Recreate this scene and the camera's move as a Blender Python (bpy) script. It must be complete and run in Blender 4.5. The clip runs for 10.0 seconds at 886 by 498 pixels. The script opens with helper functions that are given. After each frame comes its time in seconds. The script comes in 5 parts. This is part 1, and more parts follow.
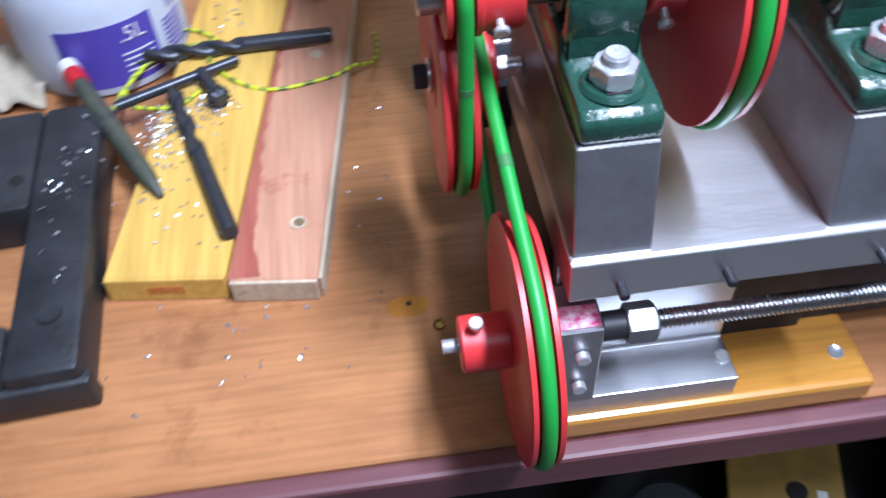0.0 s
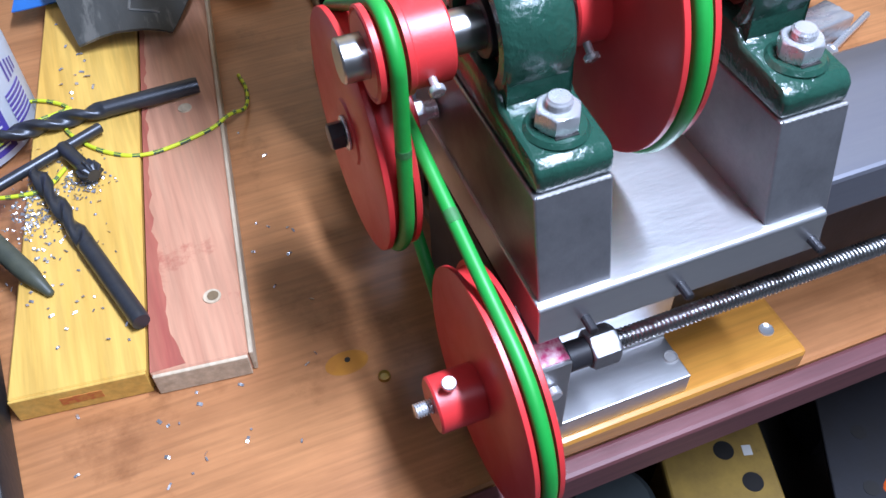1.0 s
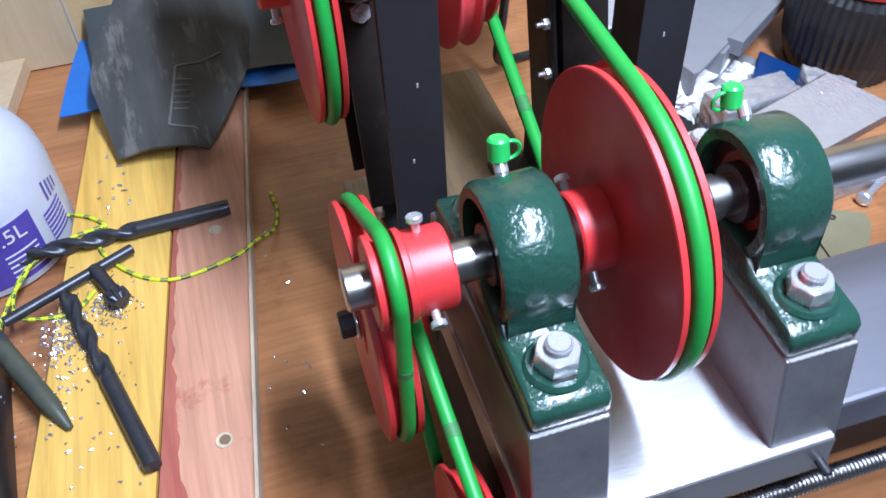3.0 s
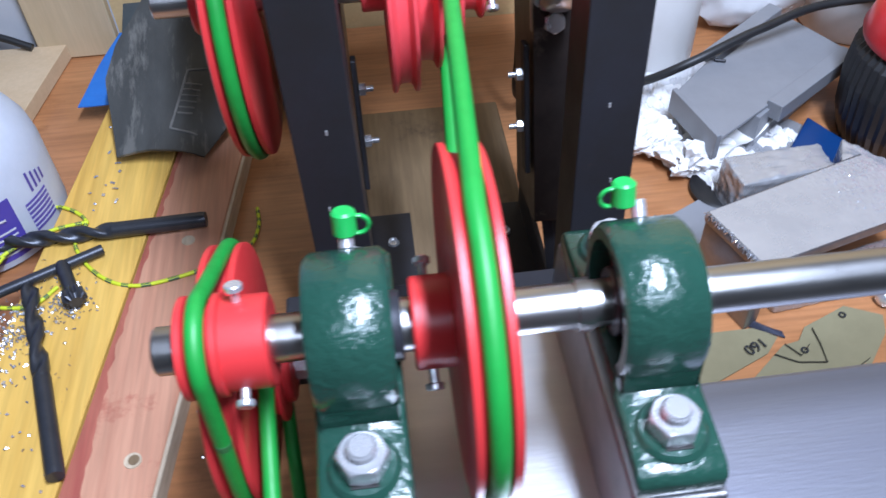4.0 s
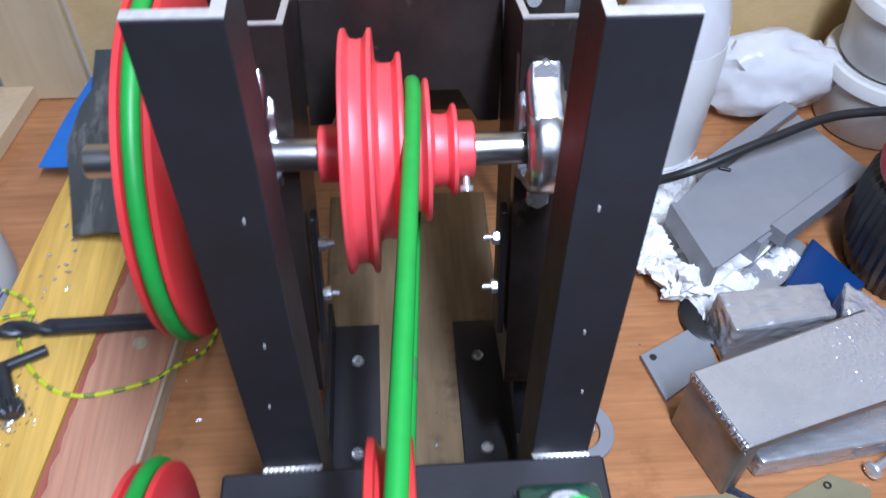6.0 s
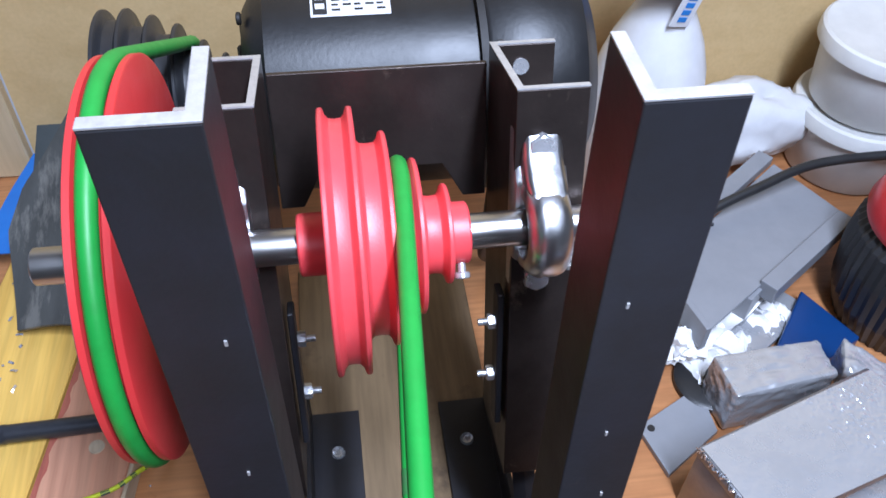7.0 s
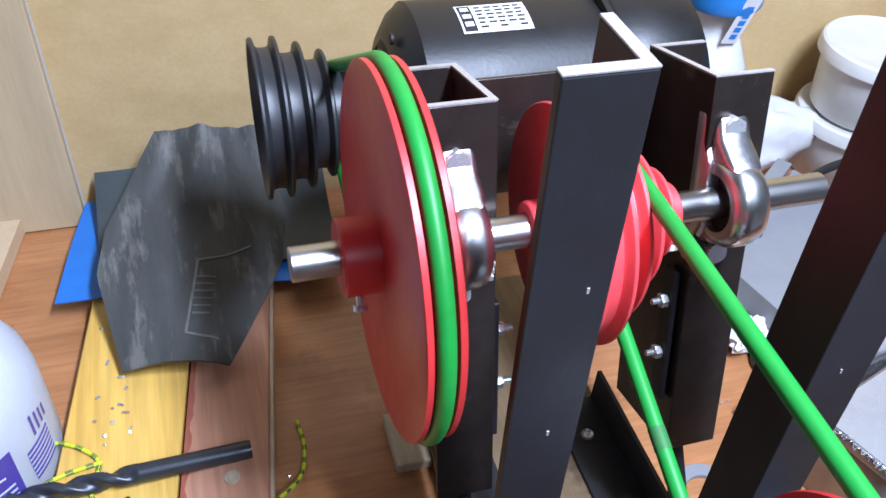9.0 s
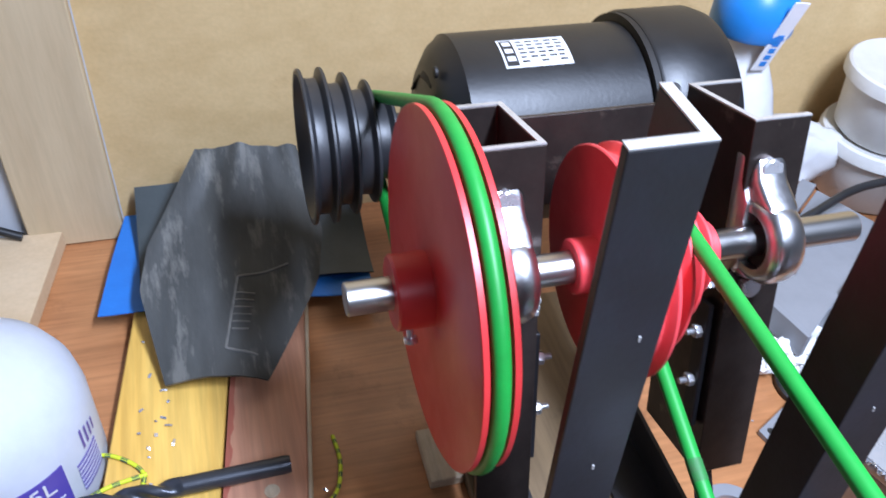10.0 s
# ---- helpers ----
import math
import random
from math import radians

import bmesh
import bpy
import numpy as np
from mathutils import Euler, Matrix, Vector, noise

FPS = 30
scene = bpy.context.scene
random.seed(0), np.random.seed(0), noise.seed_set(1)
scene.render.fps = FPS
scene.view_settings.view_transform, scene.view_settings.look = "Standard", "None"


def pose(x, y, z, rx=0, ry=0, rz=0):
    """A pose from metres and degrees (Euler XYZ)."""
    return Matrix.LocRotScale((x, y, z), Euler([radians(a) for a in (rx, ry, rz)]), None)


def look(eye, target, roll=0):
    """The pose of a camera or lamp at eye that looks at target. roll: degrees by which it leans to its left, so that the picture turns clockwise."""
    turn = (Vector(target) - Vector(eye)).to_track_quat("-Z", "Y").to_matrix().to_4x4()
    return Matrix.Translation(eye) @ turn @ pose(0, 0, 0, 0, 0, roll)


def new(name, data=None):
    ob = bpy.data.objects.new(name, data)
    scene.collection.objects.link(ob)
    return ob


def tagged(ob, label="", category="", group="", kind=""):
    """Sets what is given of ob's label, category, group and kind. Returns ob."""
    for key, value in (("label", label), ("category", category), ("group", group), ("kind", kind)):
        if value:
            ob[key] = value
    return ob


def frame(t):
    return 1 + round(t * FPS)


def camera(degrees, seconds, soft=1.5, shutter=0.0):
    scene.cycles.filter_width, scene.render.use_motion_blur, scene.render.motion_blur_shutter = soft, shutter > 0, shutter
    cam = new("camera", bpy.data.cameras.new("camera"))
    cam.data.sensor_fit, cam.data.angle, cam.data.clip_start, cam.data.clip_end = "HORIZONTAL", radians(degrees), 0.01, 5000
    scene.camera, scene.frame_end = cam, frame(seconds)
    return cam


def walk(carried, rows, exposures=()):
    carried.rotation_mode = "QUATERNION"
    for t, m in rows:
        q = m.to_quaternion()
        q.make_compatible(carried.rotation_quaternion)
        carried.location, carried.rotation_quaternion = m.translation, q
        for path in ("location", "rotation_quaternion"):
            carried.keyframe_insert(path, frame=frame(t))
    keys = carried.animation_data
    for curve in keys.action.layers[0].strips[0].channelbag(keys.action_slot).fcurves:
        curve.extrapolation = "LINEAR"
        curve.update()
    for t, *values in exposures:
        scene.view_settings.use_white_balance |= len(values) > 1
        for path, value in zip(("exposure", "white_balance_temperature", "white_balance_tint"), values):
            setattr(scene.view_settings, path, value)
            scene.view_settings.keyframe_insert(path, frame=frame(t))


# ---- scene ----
cam = camera(55.4, 10.0, shutter=0.5)
PATH = [
    (0, (-0.109, -0.37, 0.493), (0.006, 0.967, -0.99), -3.3),
    (0.5, (-0.162, -0.343, 0.494), (0.288, 0.933, -0.978), -1.2),
    (1, (-0.152, -0.32, 0.508), (0.297, 0.914, -1.0), -2.1),
    (1.5, (-0.154, -0.302, 0.537), (0.295, 0.887, -1.007), -0.5),
    (2, (-0.132, -0.286, 0.556), (0.282, 0.951, -0.96), -1.9),
    (2.5, (-0.125, -0.264, 0.57), (0.295, 1.003, -0.919), -1.6),
    (2.7, (-0.123, -0.264, 0.576), (0.292, 1.02, -0.901), -1.8),
    (3.8, (-0.008, -0.245, 0.57), (0.154, 1.127, -0.876), -2.6),
    (4, (0.026, -0.24, 0.571), (0.142, 1.133, -0.878), -2.6),
    (4.5, (0.077, -0.245, 0.578), (0.083, 1.144, -0.861), -2.8),
    (5, (0.104, -0.233, 0.601), (0.038, 1.127, -0.864), -2.7),
    (5.5, (0.101, -0.188, 0.627), (0.043, 1.149, -0.859), -0.2),
    (6, (0.065, -0.101, 0.63), (0.17, 1.196, -0.889), 1.3),
    (6.2, (0.06, -0.076, 0.63), (0.202, 1.205, -0.9), 1.2),
    (7.3, (0.028, -0.046, 0.609), (0.297, 1.331, -0.816), 2.9),
    (7.5, (0.004, -0.042, 0.607), (0.334, 1.326, -0.814), 4.4),
    (7.6, (-0.015, -0.042, 0.603), (0.363, 1.326, -0.806), 5.7),
    (8, (-0.066, -0.044, 0.605), (0.359, 1.325, -0.791), 5.6),
    (8.5, (-0.111, -0.051, 0.6), (0.325, 1.351, -0.757), 4.9),
    (9, (-0.138, -0.066, 0.598), (0.35, 1.346, -0.732), 4.5),
    (9.5, (-0.152, -0.067, 0.606), (0.353, 1.326, -0.738), 5.3),
    (10, (-0.16, -0.059, 0.626), (0.304, 1.352, -0.713), 4.7),
]
walk(cam, [(t, look(eye, target, roll)) for t, eye, target, roll in PATH],
     exposures=[(0, 0.0), (2.5, -0.03), (4, -0.32), (5.5, -0.46), (7.5, -0.17), (8.5, 0.04), (10, 0.0)])
scene.render.film_transparent = False

# ---- world and light ----
world = bpy.data.worlds.new("world")
scene.world = world
world.use_nodes = True
world.node_tree.nodes["Background"].inputs[0].default_value = (0.6, 0.65, 0.75, 1)
world.node_tree.nodes["Background"].inputs[1].default_value = 0.02


def area_light(name, eye, target, sx, sy, watts, colour):
    data = bpy.data.lights.new(name, "AREA")
    data.shape, data.size, data.size_y, data.energy, data.color = "RECTANGLE", sx, sy, watts, colour
    ob = new(name, data)
    ob.matrix_world = look(eye, target)
    return ob


area_light("ceiling_tube_light", (0.30, -0.30, 1.42), (0.30, -0.30, 0), 0.1, 0.75, 54, (0.8, 0.95, 1.29))
# weak fill lamp, added to lift the shadows from the front
area_light("ceiling_tube_light_far", (0.25, -0.95, 1.42), (0.25, -0.95, 0), 1.0, 0.12, 10, (0.8, 0.95, 1.29))


# ---- materials ----
def material(name, base, rough=0.5, metal=0.0, dark=None, scale=40.0, amount=0.5, bump=0.1, fine=600.0, stretch=(1, 1, 1),
             coat=0.0, patch=None, patch_scale=12.0, patch_at=0.55, streak=None, streak_depth=0.16, rough_var=0.1, through_light=0.0, patch_stretch=None, depth=0.0006):
    """Two scales of variation: broad mottling between base and dark, fine grain in bump and roughness, and patches of wear."""
    m = bpy.data.materials.new(name)
    m.use_nodes = True
    nt = m.node_tree
    n, l = nt.nodes, nt.links
    b = n["Principled BSDF"]
    tc = n.new("ShaderNodeTexCoord")
    mp = n.new("ShaderNodeMapping")
    mp.inputs["Scale"].default_value = stretch
    l.new(tc.outputs["Object"], mp.inputs["Vector"])
    broad = n.new("ShaderNodeTexNoise")
    broad.inputs["Scale"].default_value, broad.inputs["Detail"].default_value = scale, 6
    broad.inputs["Roughness"].default_value = 0.65
    l.new(mp.outputs[0], broad.inputs["Vector"])
    grain = n.new("ShaderNodeTexNoise")
    grain.inputs["Scale"].default_value, grain.inputs["Detail"].default_value = fine, 3
    l.new(mp.outputs[0], grain.inputs["Vector"])
    d = dark if dark else tuple(c * 0.6 for c in base)
    ramp = n.new("ShaderNodeMapRange")
    ramp.inputs[1].default_value, ramp.inputs[2].default_value = 0.35, 0.68
    ramp.inputs[3].default_value, ramp.inputs[4].default_value = 0.0, amount
    l.new(broad.outputs["Fac"], ramp.inputs[0])
    mix = n.new("ShaderNodeMix")
    mix.data_type = "RGBA"
    mix.inputs[6].default_value, mix.inputs[7].default_value = (*base, 1), (*d, 1)
    l.new(ramp.outputs[0], mix.inputs[0])
    colour = mix.outputs[2]
    if patch:
        spots = n.new("ShaderNodeTexNoise")
        spots.inputs["Scale"].default_value, spots.inputs["Detail"].default_value = patch_scale, 8
        spots.inputs["Roughness"].default_value = 0.7
        sm = n.new("ShaderNodeMapping")
        sm.inputs["Scale"].default_value = patch_stretch or (1, 1, 1)
        sm.inputs["Rotation"].default_value = (0, 0, 0.22 if patch_stretch else 0)
        l.new(tc.outputs["Object"], sm.inputs["Vector"])
        l.new(sm.outputs[0], spots.inputs["Vector"])
        cut = n.new("ShaderNodeMapRange")
        cut.inputs[1].default_value, cut.inputs[2].default_value = patch_at, patch_at + 0.1
        cut.inputs[4].default_value = 0.8
        l.new(spots.outputs["Fac"], cut.inputs[0])
        over = n.new("ShaderNodeMix")
        over.data_type = "RGBA"
        over.inputs[7].default_value = (*patch, 1)
        l.new(cut.outputs[0], over.inputs[0])
        l.new(colour, over.inputs[6])
        colour = over.outputs[2]
    if streak:
        lines = n.new("ShaderNodeTexNoise")
        lines.inputs["Scale"].default_value, lines.inputs["Detail"].default_value = 230, 5
        lm = n.new("ShaderNodeMapping")
        lm.inputs["Scale"].default_value = streak
        l.new(tc.outputs["Object"], lm.inputs["Vector"])
        l.new(lm.outputs[0], lines.inputs["Vector"])
        lr = n.new("ShaderNodeMapRange")
        lr.inputs[1].default_value, lr.inputs[2].default_value = 0.34, 0.62
        lr.inputs[3].default_value, lr.inputs[4].default_value = 1.0 - streak_depth, 1.0 + 0.25 * streak_depth
        l.new(lines.outputs["Fac"], lr.inputs[0])
        tint = n.new("ShaderNodeMix")
        tint.data_type, tint.blend_type = "RGBA", "MULTIPLY"
        tint.inputs[0].default_value = 1.0
        l.new(colour, tint.inputs[6])
        l.new(lr.outputs[0], tint.inputs[7])
        colour = tint.outputs[2]
    l.new(colour, b.inputs["Base Color"])
    rr = n.new("ShaderNodeMapRange")
    rr.inputs[3].default_value, rr.inputs[4].default_value = max(0.03, rough - rough_var), min(1, rough + rough_var)
    l.new(broad.outputs["Fac"], rr.inputs[0])
    l.new(rr.outputs[0], b.inputs["Roughness"])
    b.inputs["Metallic"].default_value = metal
    b.inputs["Coat Weight"].default_value = coat
    b.inputs["Coat Roughness"].default_value = 0.12
    if through_light:
        b.inputs["Transmission Weight"].default_value = through_light
    if bump:
        bp = n.new("ShaderNodeBump")
        bp.inputs["Strength"].default_value, bp.inputs["Distance"].default_value = bump, depth
        add = n.new("ShaderNodeMath")
        add.operation = "ADD"
        l.new(grain.outputs["Fac"], add.inputs[0])
        l.new(broad.outputs["Fac"], add.inputs[1])
        l.new(add.outputs[0], bp.inputs["Height"])
        l.new(bp.outputs[0], b.inputs["Normal"])
    return m


def wood(name, base, dark, rough=0.5, along=(1, 0.06, 1), ring=26.0, coat=0.0, patch=None, patch_at=0.6, bump=0.2, patch_scale=12, streak_depth=0.16):
    """Grain drawn out along one way, with rings, fine pores and stains."""
    m = material(name, base, rough, 0, dark, scale=ring, amount=0.75, bump=bump, fine=420, stretch=along, coat=coat,
                 patch=patch, patch_at=patch_at, patch_scale=patch_scale, streak=tuple(0.05 if c < 0.5 else 1.0 for c in along), streak_depth=streak_depth)
    return m


M_bench = wood("bench_plywood", (0.49, 0.215, 0.088), (0.30, 0.115, 0.043), 0.34, (0.45, 1, 1), 11, 0.15, (0.27, 0.105, 0.04), 0.545, patch_scale=9, streak_depth=0.18)
M_bench_edge = wood("painted_edge", (0.165, 0.055, 0.058), (0.1, 0.033, 0.036), 0.5, (0.1, 1, 1), 40)
M_pine = wood("yellow_pine", (0.74, 0.46, 0.11), (0.6, 0.33, 0.06), 0.5, (1, 0.07, 1), 60, 0.1, (0.45, 0.22, 0.05), 0.66)
M_redwood = wood("red_stained_wood", (0.57, 0.29, 0.18), (0.47, 0.20, 0.12), 0.55, (1, 0.05, 1), 70, 0.0, (0.36, 0.075, 0.05), 0.60)
M_old_red = wood("worn_red_paint", (0.36, 0.085, 0.06), (0.46, 0.17, 0.1), 0.55, (1, 0.08, 1), 60)
M_raw_end = wood("raw_plank_edge", (0.62, 0.50, 0.36), (0.44, 0.33, 0.21), 0.7, (1, 0.4, 1), 90)
M_varnish = wood("varnished_board", (0.62, 0.28, 0.05), (0.44, 0.17, 0.028), 0.3, (0.08, 1, 1), 50, 0.4)
M_ply_wall = wood("wall_plywood", (0.62, 0.44, 0.22), (0.53, 0.36, 0.165), 0.6, (0.6, 1, 0.9), 45, 0, (0.5, 0.33, 0.15), 0.64, streak_depth=0.05)
M_batten = wood("wall_batten", (0.58, 0.45, 0.28), (0.5, 0.37, 0.22), 0.65, (1, 1, 0.2), 30, streak_depth=0.06)
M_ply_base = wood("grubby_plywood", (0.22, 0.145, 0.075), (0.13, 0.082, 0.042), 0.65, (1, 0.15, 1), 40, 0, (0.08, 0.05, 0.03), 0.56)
M_wedge = wood("offcut_plywood", (0.62, 0.46, 0.29), (0.54, 0.38, 0.22), 0.65, (0.6, 1, 1), 30, streak_depth=0.05)
M_grey_wall = material("grey_painted_wall", (0.5, 0.52, 0.55), 0.7, 0, (0.4, 0.42, 0.46), 8, 0.6, 0.2, 200)
# unseen room surfaces, coloured dark to hold down their bounce light
M_room = material("darkened_plaster", (0.17, 0.165, 0.155), 0.8, 0, (0.12, 0.115, 0.11), 5, 0.6, 0.1, 150)
M_concrete = material("concrete_floor", (0.22, 0.21, 0.2), 0.8, 0, (0.13, 0.125, 0.12), 4, 0.8, 0.3, 150)
M_red = material("red_printed_plastic", (0.66, 0.04, 0.042), 0.38, 0, (0.6, 0.03, 0.03), 60, 0.5, 0.12, 900)
M_pink = material("rose_printed_plastic", (0.80, 0.075, 0.085), 0.4, 0, (0.68, 0.05, 0.06), 60, 0.5, 0.12, 900)
M_belt = material("green_belt", (0.012, 0.30, 0.045), 0.45, 0, (0.01, 0.22, 0.03), 80, 0.5, 0.05, 900)
M_belt_joint = material("scuffed_belt_joint", (0.02, 0.19, 0.04), 0.6, 0, (0.05, 0.14, 0.05), 200, 0.8, 0.2, 900)
M_enamel = material("green_enamel", (0.016, 0.062, 0.043), 0.2, 0, (0.012, 0.046, 0.032), 45, 0.6, 0.9, 260, coat=0.5, rough_var=0.05, depth=0.0008)
M_cap = material("green_cap_plastic", (0.02, 0.45, 0.09), 0.35, 0, None, 90, 0.2, 0)
M_shaft = material("ground_steel_shaft", (0.5, 0.495, 0.49), 0.3, 1, (0.5, 0.49, 0.48), 90, 0.4, 0.06, 700, (0.3, 1, 1), rough_var=0.06)
M_zinc = material("bright_zinc", (0.74, 0.75, 0.77), 0.27, 0.7, (0.55, 0.56, 0.58), 70, 0.5, 0.12, 400, rough_var=0.1)
M_cast = material("polished_diecast", (0.75, 0.75, 0.77), 0.3, 1, (0.6, 0.6, 0.62), 60, 0.4, 0.3, 160, rough_var=0.06)
M_post = material("ground_steel_plate", (0.3, 0.3, 0.315), 0.34, 0.75, (0.17, 0.17, 0.18), 35, 0.7, 0.14, 500, rough_var=0.1)
M_bed = material("brushed_steel_plate", (0.72, 0.72, 0.73), 0.4, 1, (0.56, 0.56, 0.58), 30, 0.6, 0.12, 500, (0.2, 1, 1), rough_var=0.1)
M_tube = material("blued_steel_tube", (0.27, 0.275, 0.31), 0.42, 0.75, (0.17, 0.17, 0.22), 9, 0.8, 0.15, 400, (0.15, 1.4, 1), rough_var=0.12)
M_scale = material("black_mill_scale", (0.028, 0.028, 0.034), 0.5, 0.3, (0.022, 0.02, 0.02), 25, 0.8, 0.2, 300, patch=(0.075, 0.05, 0.04), patch_at=0.68, patch_scale=30)
M_cut = material("cut_steel_edge", (0.62, 0.61, 0.6), 0.35, 0.45, (0.42, 0.4, 0.39), 120, 0.7, 0.4, 500)
M_brown_steel = material("heat_browned_steel", (0.068, 0.052, 0.046), 0.34, 0.7, (0.035, 0.027, 0.024), 30, 0.8, 0.2, 300, patch=(0.2, 0.16, 0.13), patch_at=0.62, patch_scale=25)
M_motor = material("black_motor_paint", (0.008, 0.008, 0.009), 0.42, 0, (0.014, 0.014, 0.015), 30, 0.6, 0.15, 300)
M_cone = material("black_pulley_plastic", (0.02, 0.021, 0.024), 0.42, 0, (0.03, 0.03, 0.033), 60, 0.6, 0.1, 500)
M_drill = material("black_oxide_steel", (0.06, 0.064, 0.075), 0.36, 0.55, (0.035, 0.036, 0.04), 60, 0.6, 0.1, 400, patch=(0.16, 0.16, 0.17), patch_at=0.68, patch_scale=60)
M_thread = material("oily_thread_steel", (0.5, 0.5, 0.5), 0.28, 1, (0.36, 0.36, 0.36), 90, 0.5, 0.05, 500)
M_dark = material("near_black", (0.012, 0.01, 0.009), 0.6, 0, None, 60, 0.4, 0.1)
M_copper = material("bearing_seal", (0.22, 0.11, 0.075), 0.45, 0.4, (0.1, 0.05, 0.04), 90, 0.6, 0.1)
M_alloy = material("sawn_alloy_block", (0.5, 0.5, 0.51), 0.38, 1, (0.38, 0.38, 0.4), 60, 0.6, 0.2, 500)
M_grey_plastic = material("grey_sheet_plastic", (0.23, 0.235, 0.25), 0.38, 0, (0.19, 0.194, 0.205), 30, 0.6, 0.08, 400)
M_white = material("white_plastic", (0.78, 0.77, 0.75), 0.4, 0, (0.7, 0.68, 0.64), 20, 0.5, 0.05, 300)
M_label_white = material("label_paper", (0.7, 0.7, 0.71), 0.35, 0, None, 60, 0.2, 0)
M_ink = material("black_ink", (0.02, 0.02, 0.022), 0.5, 0, None, 60, 0.2, 0)
M_black = material("black_rubber", (0.015, 0.015, 0.016), 0.45, 0, (0.025, 0.025, 0.025), 40, 0.5, 0.1, 300)


# ---- building helpers ----
def part(name, bm, mat, parent=None, label="", smooth=None):
    """One mesh object from a bmesh in world places, under a thing or a part."""
    if smooth:
        for f in bm.faces:
            f.smooth = True
        for e in bm.edges:
            if len(e.link_faces) == 2 and e.calc_face_angle(0) > radians(smooth):
                e.smooth = False
    me = bpy.data.meshes.new(name)
    bm.normal_update()
    bm.to_mesh(me)
    bm.free()
    me.materials.append(mat)
    ob = new(name, me)
    if parent is not None:
        attach(ob, parent)
    if label:
        ob["label"] = label
    return ob


def attach(ob, parent):
    place = parent.location.copy()
    up = parent.parent
    while up is not None:
        place += up.location
        up = up.parent
    ob.parent = parent
    if parent.type == "EMPTY":
        ob.matrix_parent_inverse = Matrix.Translation(-place)


def thing(name, base, label, category, group="", kind=""):
    ob = new(name)
    ob.empty_display_size = 0.02
    ob.location = base
    return tagged(ob, label, category, group, kind)


def setting(name, bm, mat, label, category, smooth=None):
    return tagged(part(name, bm, mat, None, label, smooth), label, category, "", "structure")


def box(x0, x1, y0, y1, z0, z1, bevel=0.0, bm=None, segments=1):
    bm = bm or bmesh.new()
    made = bmesh.ops.create_cube(bm, size=1)["verts"]
    bmesh.ops.transform(bm, verts=made, matrix=Matrix.LocRotScale(((x0 + x1) / 2, (y0 + y1) / 2, (z0 + z1) / 2), None, (x1 - x0, y1 - y0, z1 - z0)))
    if bevel:
        edges = {e for v in made for e in v.link_edges}
        bmesh.ops.bevel(bm, geom=list(edges), offset=bevel, segments=segments, affect="EDGES", profile=0.5)
    return bm


def moved(bm, m):
    bmesh.ops.transform(bm, verts=bm.verts[:], matrix=m)
    return bm


def revolve(profile, origin=(0, 0, 0), axis="X", segments=64, bm=None, closed=False):
    """Turns (along, radius) pairs round an axis through origin."""
    bm = bm or bmesh.new()
    rings = []
    for a, r in profile:
        if r < 1e-6:
            rings.append([bm.verts.new(placed(a, 0, 0, axis, origin))])
        else:
            rings.append([bm.verts.new(placed(a, r * math.cos(2 * math.pi * i / segments), r * math.sin(2 * math.pi * i / segments), axis, origin)) for i in range(segments)])
    pairs = list(zip(rings, rings[1:])) + ([(rings[-1], rings[0])] if closed else [])
    for p, q in pairs:
        for i in range(segments):
            j = (i + 1) % segments
            if len(p) == 1 and len(q) == 1:
                continue
            if len(p) == 1:
                bm.faces.new((p[0], q[i], q[j]))
            elif len(q) == 1:
                bm.faces.new((p[i], p[j], q[0]))
            else:
                bm.faces.new((p[i], p[j], q[j], q[i]))
    bmesh.ops.recalc_face_normals(bm, faces=bm.faces[:])
    return bm


def placed(a, u, v, axis, o):
    if axis == "X":
        return (o[0] + a, o[1] + u, o[2] + v)
    if axis == "Y":
        return (o[0] + u, o[1] + a, o[2] + v)
    return (o[0] + u, o[1] + v, o[2] + a)


def rod(p, q, r, segments=24, bm=None, bevel=0.0, r2=None):
    """A round bar from p to q."""
    p, q = Vector(p), Vector(q)
    ln = (q - p).length
    r2 = r if r2 is None else r2
    b = min(bevel, ln / 3)
    prof = [(0, 0), (0, r - b), (b, r), (ln - b, r2), (ln, r2 - b), (ln, 0)] if b else [(0, 0), (0, r), (ln, r2), (ln, 0)]
    one = revolve(prof, (0, 0, 0), "Z", segments)
    moved(one, Matrix.Translation(p) @ (q - p).to_track_quat("Z", "Y").to_matrix().to_4x4())
    return merged(bm, one)


def merged(bm, one):
    if bm is None:
        return one
    me = bpy.data.meshes.new("scratch")
    one.to_mesh(me)
    one.free()
    bm.from_mesh(me)
    bpy.data.meshes.remove(me)
    return bm


